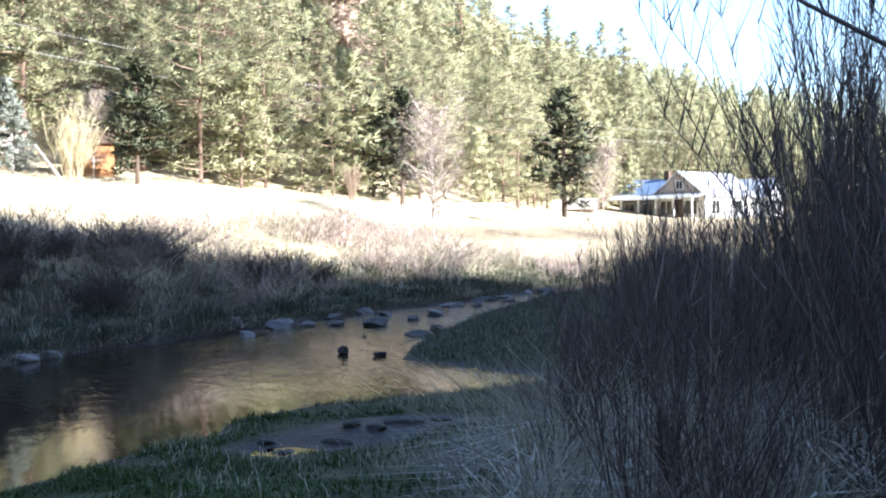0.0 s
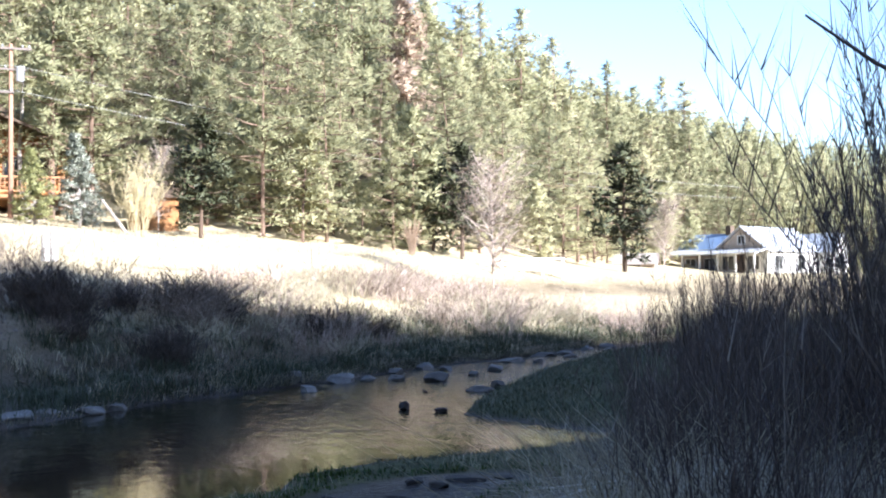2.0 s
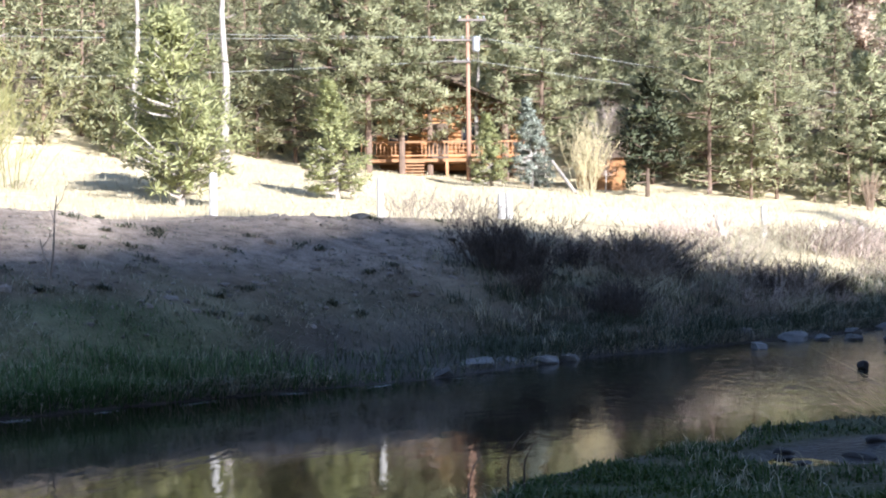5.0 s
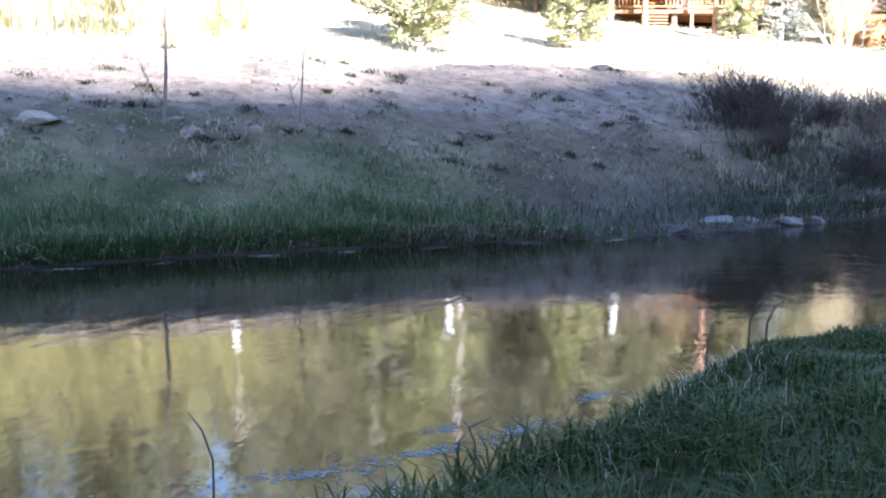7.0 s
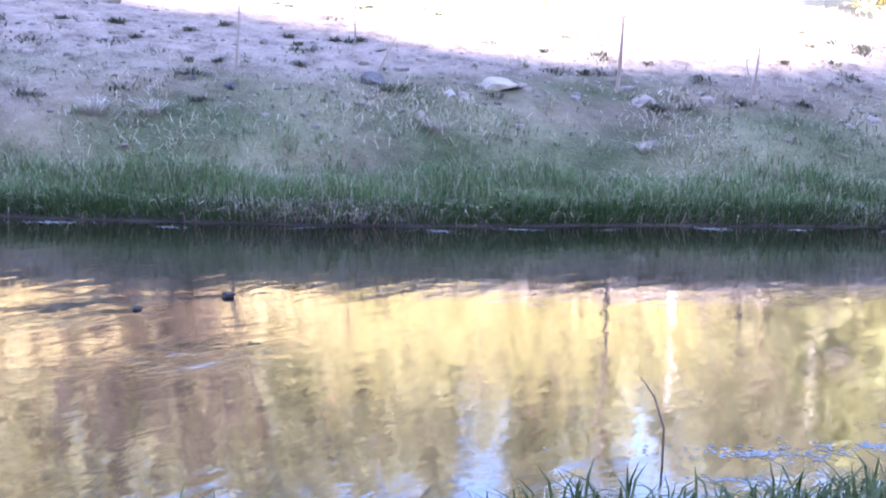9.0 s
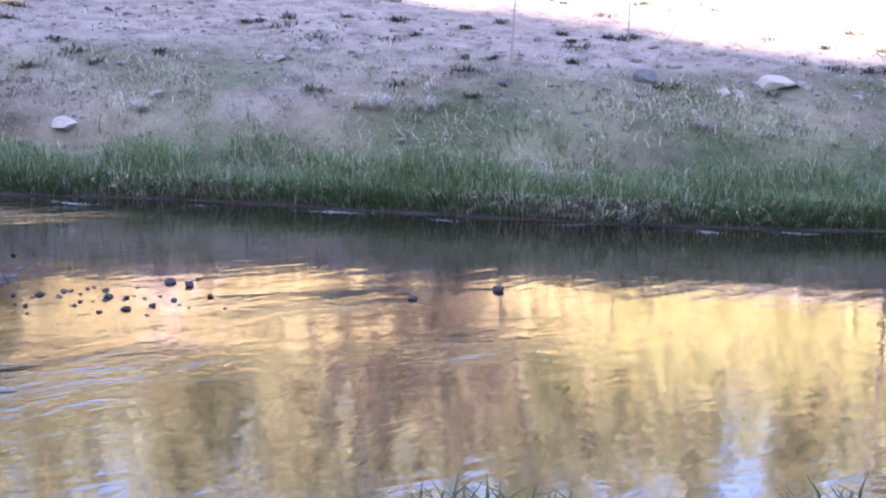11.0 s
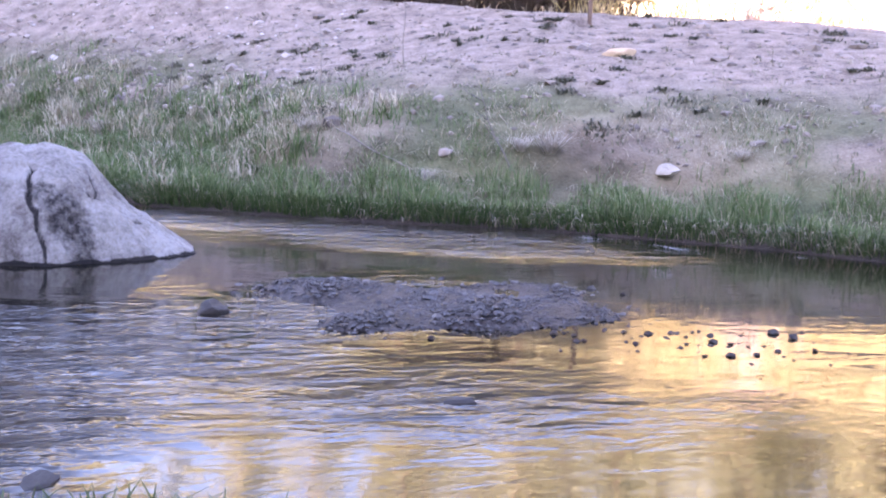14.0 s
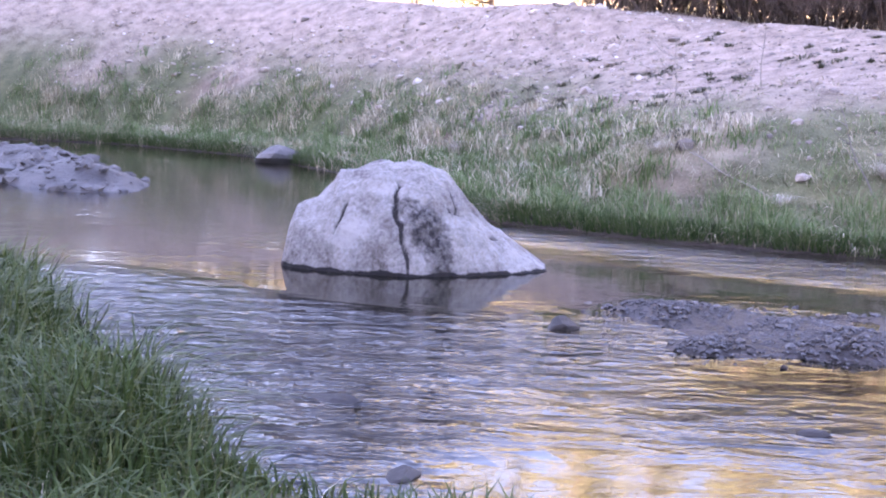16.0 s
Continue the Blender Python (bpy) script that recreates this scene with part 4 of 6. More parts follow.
P = np.array([-9.5, -0.9, -0.006]) * (1 - u) + np.array([-8.9, 1.6, -0.006]) * u + rp.normal(0, 1, (150, 3)) * [0.35, 0.3, 0]
scatter_stones("loose_pebbles", P, rp.gamma(1.5, 0.008, 150) + 0.007, M_WETROCK, "loose dark pebbles trailing off the gravel bar", 65)
P = spots(53, 9000, (-37, -18, -28, -5), lambda x, y, z, s, n, e, ys, r: (s > 3) & (s < 11.5) & (r.uniform(0, 1, len(x)) < 0.9))[:1900]
scatter_stones("upstream_gravel", P, np.random.default_rng(8).gamma(1.2, 0.032, len(P)) + 0.014, M_BANKGRIT, "scattered stones on the upstream gravel bank", 75)
P = spots(51, 16000, (-31, -6, -16, 30), lambda x, y, z, s, n, e, ys, r: (s > 2.0) & (s < 11.5) & (r.uniform(0, 1, len(x)) < 0.85 * smooth(1.5, 5, s)))[:5600]
scatter_stones("bank_gravel", P, np.random.default_rng(2).gamma(1.2, 0.028, len(P)) + 0.010, M_BANKGRIT, "scattered small stones on the dusty gravel bank", 70)
P = spots(52, 3000, (-27, -13, -25, -11), lambda x, y, z, s, n, e, ys, r: (s < -0.6) & (n < -0.6) & (z > 0.02))[:260]
scatter_stones("islet_stones", P, np.random.default_rng(3).gamma(2.0, 0.03, len(P)) + 0.03, M_ROCK, "loose stones on a muddy islet", 80)


# ---- grass ----
def blade_strips(r, P, h, w, lean, heading=None):
    """Bent blades of two faces each: a narrow strip and its tip."""
    k = len(P)
    a = r.uniform(0, 6.28, k) if heading is None else heading + r.normal(0, 0.6, k)
    d = np.stack([np.cos(a), np.sin(a), 0 * a], 1)
    sd = np.stack([-d[:, 1], d[:, 0], 0 * a], 1) * (np.broadcast_to(w, (k,)) / 2)[:, None]
    h = np.broadcast_to(h, (k,))[:, None]
    l = np.broadcast_to(lean, (k,))[:, None] * h
    up = np.array([0, 0, 1.0])
    mid, tip = P + up * h * 0.6 + d * l * 0.35, P + up * h * (1 - 0.25 * l / h) + d * l
    return np.stack([P - sd, P + sd, mid + sd * 0.8, mid - sd * 0.8, tip], 1)


def grass(name, P, h, w, lean, mat, label, seed, category="grass", heading=None):
    r = np.random.default_rng(seed)
    v = blade_strips(r, P - [0, 0, 0.03], h, w, lean, heading).reshape(-1, 3)
    i = np.arange(len(P)) * 5
    f = [(a, a + 1, a + 2, a + 3) for a in i.tolist()] + [(a + 3, a + 2, a + 4) for a in i.tolist()]
    me = bpy.data.meshes.new(name)
    me.from_pydata(v.tolist(), [], f)
    me.materials.append(mat)
    return tagged(new(name, me), label, category, kind="stuff")


def seated(P):
    """The same points, each brought down or up to the ground."""
    return np.column_stack([P[:, :2], lie(P[:, 0], P[:, 1])[0]])


R = np.random.default_rng(90)
edge_n = lambda x, y, n, r, deep: (n > 0.02) & (r.uniform(0, 1, len(x)) < smooth(deep, 0.6, n) + 0.3)
dry_mud = lambda x, y: mud_flat(x, y) < 0.25
P = spots(91, 240000, (-9.5, 2.4, -9.5, 13), lambda x, y, z, s, n, e, ys, r: edge_n(x, y, n, r, 2.6) & (n < 4.6) & dry_mud(x, y) & (x * x + y * y > 5) & (lumps(x, y, 2.2, 9) + r.normal(0, 0.5, len(x)) > -0.9))[:72000]
dist = np.hypot(P[:, 0], P[:, 1])
grass("near_grass", P, R.uniform(0.10, 0.31, len(P)) * np.interp(P[:, 1], [4.5, 8], [1, 0.42]) * np.interp(P[:, 1], [-4, -2.4, 2, 4], [1.8, 0.7, 0.66, 1]) * np.clip(0.95 + 0.45 * lumps(P[:, 0], P[:, 1], 4.0, 30), 0.4, 1.4), 0.0095 + 0.0008 * dist, R.uniform(0.2, 1.6, len(P)), M_GRASS, "lush dark green grass bending over the near bank", 92)
P = spots(93, 60000, (-9.5, 0.5, -9.5, 14), lambda x, y, z, s, n, e, ys, r: (n > 0.0) & (n < 2.8) & dry_mud(x, y) & (x * x + y * y > 5) & (lumps(x, y, 1.7, 11) + r.normal(0, 0.5, len(x)) > 0.55))[:3400]
grass("near_dead_grass", P, R.uniform(0.06, 0.22, len(P)), 0.006, R.uniform(0.4, 1.3, len(P)), M_STRAW, "pale dead blades among the near grass", 94)
P = spots(95, 90000, (-1.5, 7, 12, 46), lambda x, y, z, s, n, e, ys, r: (n > 0.02) & (n < 3.5) & dry_mud(x, y) & (r.uniform(0, 1, len(x)) < smooth(4, 0.3, n)))[:24000]
grass("spit_grass", P, R.uniform(0.5, 1.0, len(P)) * np.interp(P[:, 1], [12, 17, 20, 46], [0.10, 0.13, 0.20, 0.14]), 0.014, R.uniform(0.3, 1.1, len(P)), M_SPIT, "dull olive grass along the downstream near shore", 96)
patch = lambda x, y, seed, k=0.9: np.clip(0.6 + 0.6 * lumps(x, y, k, seed), 0.08, 1)
path = lambda ys: 1 - 0.85 * smooth(14.3, 16.2, ys) * smooth(21, 18.5, ys)
P = shore_spots(97, 380000, -36, 47, 6.5, lambda x, y, z, s, n, e, ys, r: (s > -0.06) & (r.uniform(0, 1, len(x)) < (0.9 * smooth(2.4, 1.2, s) * np.maximum(patch(x, y, 12), 0.5) + 0.24 * smooth(6.5, 2.5, s) * (s > 0.8) * np.clip(0.62 + 0.7 * lumps(x, y, 0.9, 7) + 0.3 * lumps(x, y, 3.0, 27), 0, 1)) * path(ys)))[:92000]
tall = np.interp(lie(P[:, 0], P[:, 1])[1], [0, 0.3, 1.5, 2.6, 6], [0.7, 1, 0.9, 0.42, 0.2]) * np.clip(0.8 + 0.45 * lumps(P[:, 0], P[:, 1], 2.6, 28), 0.35, 1.35)
high, bend, down = R.uniform(0.14, 0.54, len(P)) * tall, R.uniform(0.2, 1.5, len(P)), lie(P[:, 0], P[:, 1])[4] + R.normal(0, 1.5, len(P)) > 15
grass("far_bank_grass", P[~down], high[~down], 0.013, bend[~down], M_FARGRASS, "bright green sedge along the far shore", 98)
# Downstream part of the same sedge, in a duller colour that stands for shade.
grass("downstream_grass", P[down], high[down], 0.013, bend[down], M_SPIT, "sedge along the downstream far shore, darkened in colour for shade", 99)
P = shore_spots(99, 170000, -36, 50, 6.5, lambda x, y, z, s, n, e, ys, r: (s > 0.0) & (r.uniform(0, 1, len(x)) < 0.9 * np.exp(-(s / 0.4) ** 2) * patch(x, y, 23, 1.6) * path(ys) + 0.6 * smooth(0.7, 1.8, s) * smooth(6.0, 2.8, s) * np.clip(0.3 + 0.9 * lumps(x, y, 1.0, 13), 0.06, 1) * (1 - 0.8 * smooth(13.5, 16, ys) * smooth(25, 21, ys)) + 0.35 * smooth(22, 27, ys) * (s > 3.5)))
grass("far_bank_straw", P, R.uniform(0.05, 0.24, len(P)), 0.012, R.uniform(0.6, 2.6, len(P)), M_STRAW, "matted pale dead grass on the far bank", 100)
P = shore_spots(107, 34000, -30, 48, 0.36, lambda x, y, z, s, n, e, ys, r: (s > -0.1) & (r.uniform(0, 1, len(x)) < np.clip(0.15 + 0.9 * lumps(x, y, 1.1, 29), 0.12, 0.95) * path(ys)))
edge = lambda dx, dy: lie(P[:, 0] + dx, P[:, 1] + dy)[1]
out = np.arctan2(edge(0, -0.1) - edge(0, 0.1), edge(-0.1, 0) - edge(0.1, 0))
half = len(P) // 2
for k, (mat, lab) in enumerate([(M_STRAW, "pale dead grass hanging over the far water's edge"), (M_SHADESTRAW, "brown matted dead grass hanging over the far water's edge")]):
    Q, toward = (P[:half], out[:half]) if k == 0 else (P[half:], out[half:])
    grass("hanging_grass", Q + [0, 0, 0.02], R.uniform(0.06, 0.26, len(Q)), 0.012, R.uniform(0.6, 2.2, len(Q)), mat, lab, 108 + k, heading=toward)
P = shore_spots(111, 26000, -32, 17, 0.34, lambda x, y, z, s, n, e, ys, r: (s > -0.1) & (r.uniform(0, 1, len(x)) < np.clip(0.8 - 0.5 * lumps(x, y, 1.1, 29), 0.1, 1) * path(ys)))
out = np.arctan2(edge(0, -0.1) - edge(0, 0.1), edge(-0.1, 0) - edge(0.1, 0))
grass("edge_sedge", P, R.uniform(0.10, 0.34, len(P)), 0.013, R.uniform(0.3, 1.5, len(P)), M_FARGRASS, "green sedge leaning over the far water's edge", 112, heading=out)
P = shore_spots(113, 1500, -36, -5, 5.0, lambda x, y, z, s, n, e, ys, r: (s > 0.1) & (r.uniform(0, 1, len(x)) < smooth(5.2, 1.5, s)))[:520]
P = (P[:, None] + np.random.default_rng(9).normal(0, 1, (len(P), 34, 3)) * [0.16, 0.16, 0.01]).reshape(-1, 3)
dry = np.repeat(np.random.default_rng(10).uniform(0, 1, len(P) // 34) < 0.42, 34)
for k, (pick, mat, lab) in enumerate([(~dry, M_FARGRASS, "shaggy green tussocks on the upstream bank"), (dry, M_STRAW, "shaggy straw tussocks on the upstream bank")]):
    grass("upstream_tussocks", seated(P[pick]), R.uniform(0.12, 0.48, pick.sum()), 0.02, R.uniform(0.3, 1.5, pick.sum()), mat, lab, 114 + k)
P = shore_spots(115, 2600, 12, 47, 6.0, lambda x, y, z, s, n, e, ys, r: (s > 0.05) & (r.uniform(0, 1, len(x)) < smooth(6.2, 1.0, s)) & (ys > 21) & (s > 0.35))[:1000]
P = (P[:, None] + np.random.default_rng(11).normal(0, 1, (len(P), 30, 3)) * [0.15, 0.15, 0.01]).reshape(-1, 3)
kind = np.repeat(np.random.default_rng(12).uniform(0, 1, len(P) // 30), 30)
for k, (pick, mat, lab) in enumerate([(kind < 0.5, M_SPIT, "shaggy dark green tussocks on the shaded downstream bank"), ((kind >= 0.5) & (kind < 0.78), M_SHADESTRAW, "brown dead tussocks on the shaded downstream bank"),
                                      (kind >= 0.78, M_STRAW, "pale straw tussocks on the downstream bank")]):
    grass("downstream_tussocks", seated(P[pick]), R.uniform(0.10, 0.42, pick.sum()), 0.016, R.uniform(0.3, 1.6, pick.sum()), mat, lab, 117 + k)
P = spots(101, 160000, (-62, 10, -25, 62), lambda x, y, z, s, n, e, ys, r: (s > bank_reach(ys) + 5) & (e < 1) & (r.uniform(0, 1, len(x)) < 0.5) & (np.hypot(x, y) < 66))[:24000]
grass("meadow_grass", P, R.uniform(0.08, 0.36, len(P)), 0.02, R.uniform(0.3, 1.5, len(P)), M_STRAW, "tall straw-coloured meadow grass behind the gravel track", 102)
P = spots(103, 1800, (-31, -7, -14, 28), lambda x, y, z, s, n, e, ys, r: (s > 3) & (s < bank_reach(ys) + 2) & (r.uniform(0, 1, len(x)) < 0.5 + 0.4 * lumps(x, y, 0.8, 14)))[:170]
P = (P[:, None] + np.random.default_rng(4).normal(0, 1, (len(P), 60, 3)) * (0.03 + 0.13 * np.random.default_rng(5).uniform(0, 1, (len(P), 1, 1)) ** 1.6) * [1, 1, 0.05]).reshape(-1, 3)
grass("bank_weeds", seated(P), R.uniform(0.05, 0.17, len(P)), 0.024, R.uniform(0.6, 2.4, len(P)), M_WEED, "low dark green weeds dotted over the gravel", 104, "weeds")
P = spots(109, 13000, (-36, -6, -26, 28), lambda x, y, z, s, n, e, ys, r: (s > 1.6) & (s < 9) & (r.uniform(0, 1, len(x)) < np.interp(s, [1.6, 3, 6, 9], [0.9, 0.9, 0.4, 0.1])))[:2000]
P = (P[:, None] + np.random.default_rng(6).normal(0, 1, (len(P), 16, 3)) * np.random.default_rng(7).uniform(0.03, 0.10, (len(P), 1, 1)) * [1, 1, 0.04]).reshape(-1, 3)
grass("bank_tufts", seated(P), R.uniform(0.03, 0.16, len(P)), 0.012, R.uniform(0.3, 2.2, len(P)), M_TUFT, "small grey-green and straw tufts on the far bank", 110)


# ---- shrubs and bare stems ----
def stem_kit(seed, stems, height, spread, lean, twigs, reach, mats, thick=0.012, sides=3, names=("growth", "brushwood"), crook=0.08, base=0.25, fan=1.0):
    """Stems that rise from one foot and part, with thin side twigs."""
    r = np.random.default_rng(seed)
    st, tw = Shape(), Shape()
    for i in range(stems):
        a, q = r.uniform(0, 6.28), r.uniform(0.1, 1)
        o = np.array([np.cos(a), np.sin(a), 0]) * base * spread * q
        h = height * r.uniform(0.55, 1.08)
        out = np.array([np.cos(a + r.normal(0, 0.5)), np.sin(a + r.normal(0, 0.5)), 0]) * spread * q * fan * r.uniform(0.5, 1.2) + np.array((*lean, 0.0)) * h
        u = np.linspace(0, 1, 6)[:, None]
        line = o + out * u ** 1.6 + np.array([0, 0, 1.0]) * h * u + np.cumsum(r.normal(0, crook * 0.2, (6, 3)), 0) * np.array([1, 1, 0.3])
        line[0, 2] -= 0.15
        st.tube(line, thick * r.uniform(0.6, 1.3) * (1 - 0.8 * u[:, 0]), sides)
        if twigs:
            t = r.uniform(0.25, 1.0, twigs) ** 0.8
            k = np.clip((t * 5).astype(int), 0, 4)
            p = line[k] + (line[k + 1] - line[k]) * (t * 5 - k)[:, None]
            d = r.normal(0, 1, (twigs, 3)) * ([0.6, 0.6, 0.3] if crook > 0.25 else [0.34, 0.34, 0.2]) + [0, 0, 1.0]
            d /= np.linalg.norm(d, axis=1)[:, None]
            ln = reach * r.uniform(0.5, 1.2, (twigs, 1)) * (1.1 - 0.6 * t[:, None])
            sd = np.cross(d, r.normal(size=d.shape))
            sd *= thick * 0.35 / (np.linalg.norm(sd, axis=1)[:, None] + 1e-9)
            tip = p + d * ln + r.normal(0, 0.1, (twigs, 3)) * ln
            tw.blades(np.stack([p - sd * 1.4, p + sd * 1.4, tip], 1), 3)
    return [(names[0], st.mesh(names[0], mats[0]))] + ([(names[1], tw.mesh(names[1], mats[1]))] if twigs else [])


def plant(name, kit, at, label, category="shrub", group="", scale=1.0, turn=0.0, part_labels=("", "")):
    x, y = at[0], at[1]
    z = at[2] if len(at) > 2 else ground_at(x, y)
    ob = thing(name, (x, y, z), label, category, group, turn=turn, mesh=kit[0][1] if len(kit) == 1 else None)
    ob.scale = (scale, scale, scale)
    for (n, me), lab in zip(kit if len(kit) > 1 else (), part_labels):
        tagged(part(n, me, ob, lab), kind="stuff")
    return ob


r3 = random.Random(8)
# brown willow thicket on the near bank
TALL = [stem_kit(200 + i, 34, 3.4, 1.0, (-0.02, 0.0), 26, 0.75, (M_STEM, M_STEM), 0.0085, crook=0.16) for i in range(4)]
MIDW = [stem_kit(210 + i, 17, 2.2, 0.8, (0.0, 0.0), 20, 0.5, (M_STEM, M_STEM), 0.0075, crook=0.15) for i in range(3)]
LOWW = [stem_kit(220 + i, 34, 1.15, 0.42, (0.0, 0.0), 9, 0.3, (M_STEM, M_STEM), 0.0048, crook=0.12) for i in range(3)]
REED = [stem_kit(230 + i, 40, 0.85, 0.65, (-0.05, 0.05), 0, 0.22, ((M_SHADESTRAW, M_SHADESTRAW), (M_STRAW, M_SHADESTRAW), (M_STRAW, M_SHADESTRAW))[i], 0.0045, crook=0.3, fan=1.6) for i in range(3)]
for x, y, k in [(2.55, 6.4, 1.05), (2.75, 8.3, 1.08), (3.6, 8.6, 1.2), (4.2, 10.2, 1.15), (3.5, 11.6, 1.1), (4.7, 12.4, 1.1), (2.2, 5.2, 0.8), (4.3, 14.2, 1.0), (5.4, 15.5, 1.05),
                (2.35, 7.3, 0.9), (5.9, 18.5, 1.0), (6.9, 21, 1.05)]:
    plant("willow_shrub", TALL[r3.randrange(4)], (x, y), "leafless brown willow shrub with dense upright stems on the near bank", group="brown willows", scale=k, turn=r3.uniform(0, 6.28))
for x, y, k in [(3.0, 8.0, 0.62), (3.5, 9.6, 0.66), (2.7, 10.4, 0.6), (4.0, 11.4, 0.7), (3.9, 13.2, 0.7), (4.8, 16.5, 0.7), (2.3, 6.2, 0.55), (3.2, 6.6, 0.65)]:
    plant("willow_shrub", TALL[r3.randrange(4)], (x, y), "shorter leafless brown willow shrub in the thicket", group="brown willows", scale=k, turn=r3.uniform(0, 6.28))
for x, y, k in [(2.5, 12.8, 0.95), (3.0, 15.0, 0.9), (3.4, 17.5, 0.95), (2.9, 19.5, 0.85), (4.1, 20.5, 0.95), (3.5, 22.5, 0.9), (4.6, 24, 1.0), (4.0, 26.5, 1.0), (5.2, 28, 1.05), (5.0, 31, 1.05), (6.0, 33, 1.1), (4.5, 35.5, 0.9),
                (6.6, 37, 1.1), (5.8, 39.5, 1.0), (7.5, 41, 1.05), (8.6, 37, 1.1), (2.4, 24.5, 0.7), (1.9, 10.2, 0.75), (1.7, 8.6, 0.7), (9.5, 42, 1.1)]:
    plant("willow_clump", MIDW[r3.randrange(3)], (x, y), "thin clump of bare brown willow stems on the near shore", group="bare willow clumps", scale=k, turn=r3.uniform(0, 6.28))
for i in range(58):
    y = r3.uniform(9.5, 24) if i < 34 else r3.uniform(22, 36)
    x = y * r3.uniform(0.10, 0.30)
    if x < 2.0:
        continue
    plant("willow_clump", MIDW[i % 3], (x, y), "thin clump of bare brown willow stems on the near shore", group="bare willow clumps", scale=r3.uniform(0.4, 0.75) if i < 34 else r3.uniform(0.55, 0.85), turn=r3.uniform(0, 6.28))
for i in range(10):
    y = r3.uniform(15, 24)
    plant("willow_clump", MIDW[i % 3], (y * r3.uniform(0.16, 0.29), y), "tall thin clump of bare brown willow stems on the near shore", group="bare willow clumps", scale=r3.uniform(0.9, 1.15), turn=r3.uniform(0, 6.28))
for i in range(44):
    y = r3.uniform(24, 39)
    plant("willow_whips", LOWW[i % 3], (y * (0.135 + 0.09 * r3.uniform(0, 1) ** 0.6), y), "waist-high brown willow brush on the shaded downstream shore", group="downstream willow brush", scale=r3.uniform(0.8, 1.5), turn=r3.uniform(0, 6.28))
for i in range(74):
    x, y = r3.uniform(0.55, 4.2), r3.uniform(4.0, 14.5)
    if x < 0.5 + 0.09 * (y - 4) or math.hypot(x, y) < 4.1 or not (-0.30 < 0.0 + x / y * -1 < -0.055):
        continue
    plant("willow_whips", LOWW[i % 3], (x, y), "low reddish-brown willow whips in the bank grass", group="low willow whips", scale=r3.uniform(0.7, 1.25), turn=r3.uniform(0, 6.28))
for i in range(92):
    x, y = r3.uniform(0.2, 3.6), r3.uniform(3.6, 12.0)
    if math.hypot(x, y) < 3.7 or not (0.03 < x / y < 0.36):
        continue
    plant("dry_reeds", REED[i % 3], (x, y), "tuft of pale dry reed stalks", "reeds", "dry reeds", scale=r3.uniform(0.6, 1.1), turn=r3.uniform(0, 6.28))
P = spots(105, 42000, (0.0, 6, 3.4, 16), lambda x, y, z, s, n, e, ys, r: (n > 0.6) & (x / y > np.where(y > 9, 0.06, 0.0)) & (np.hypot(x, y) > 3.2))[:19000]
grass("thicket_grass", P, R.uniform(0.12, 0.5, len(P)), 0.007, R.uniform(0.3, 1.3, len(P)), M_SHADESTRAW, "matted grey-brown dead grass under the willows", 106)
sh = Shape().tube([(3.3, 4.0, 0.2), (3.25, 4.3, 1.4), (2.75, 4.7, 2.25), (2.2, 4.85, 2.5), (1.8, 4.94, 2.65), (1.5, 5.03, 2.84), (1.25, 5.1, 3.05)], [0.022, 0.019, 0.016, 0.013, 0.011, 0.009, 0.005], 6)
for a, b in [((2.2, 4.85, 2.5), (2.3, 4.7, 2.9)), ((1.7, 4.97, 2.71), (1.62, 4.9, 2.66)), ((2.75, 4.7, 2.25), (2.4, 4.6, 2.2)), ((1.58, 5.0, 2.79), (1.55, 5.02, 2.87))]:
    sh.tube([a, tuple((np.array(a) + b) / 2 + [0, 0.02, 0.02]), b], [0.006, 0.005, 0.002], 4)
thing("arching_branch", label="dark knobbly bare branch arching over from the thicket", category="branch", mesh=sh.mesh("arching_branch", M_STEM))

# brush on the far bank
DARKB = [stem_kit(240 + i, 110, 1.35, 0.95, (0.03, -0.06), 36, 0.34, (M_BRUSH, M_BRUSH), 0.011, crook=0.6, base=0.7, fan=0.7) for i in range(2)]
PILE = stem_kit(250, 150, 0.95, 1.5, (0.1, -0.2), 9, 0.5, (M_DEADWOOD, M_DEADWOOD), 0.020, crook=0.7, base=0.6, fan=0.9)
for x, y, k, lab in [(-9.75, 24.85, 0.72, "dark brown leafless bush on the bank's brow"), (-9.3, 24.9, 0.7, "dark brown leafless bush on the bank's brow"), (-9.1, 24.3, 0.5, "dark scrubby bush halfway down the bank"),
                     (-8.5, 24.1, 0.42, "dark scrubby bush halfway down the bank"), (-9.5, 25.6, 0.7, "dark brown leafless bush on the bank's brow"), (-8.9, 25.3, 0.6, "dark scrubby bush halfway down the bank"),
                     (-7.0, 24.4, 0.5, "dark root clump hanging over the water"), (-6.8, 24.9, 0.6, "dark root clump hanging over the water"), (-6.55, 24.6, 0.4, "dark root clump hanging over the water"),
                     (-8.5, 27.3, 0.45, "brown scrubby bush beside the branch pile"),
                     (-6.6, 29.6, 0.45, "dark scrubby bush under the branch pile"), (-4.6, 31.2, 0.6, "dark brush on the bank slope"), (-4.1, 32.3, 0.65, "dark brush on the bank slope"), (-3.4, 33.6, 0.5, "dark brush on the bank slope")]:
    plant("brush", DARKB[r3.randrange(2)], (x, y), lab, "bush", "dark brush", scale=k, turn=r3.uniform(0, 6.28))
GREYB = [stem_kit(245 + i, 60, 0.8, 1.1, (0.0, -0.1), 14, 0.3, (M_DEADWOOD, M_DEADWOOD), 0.011, crook=0.5, base=0.85) for i in range(2)]
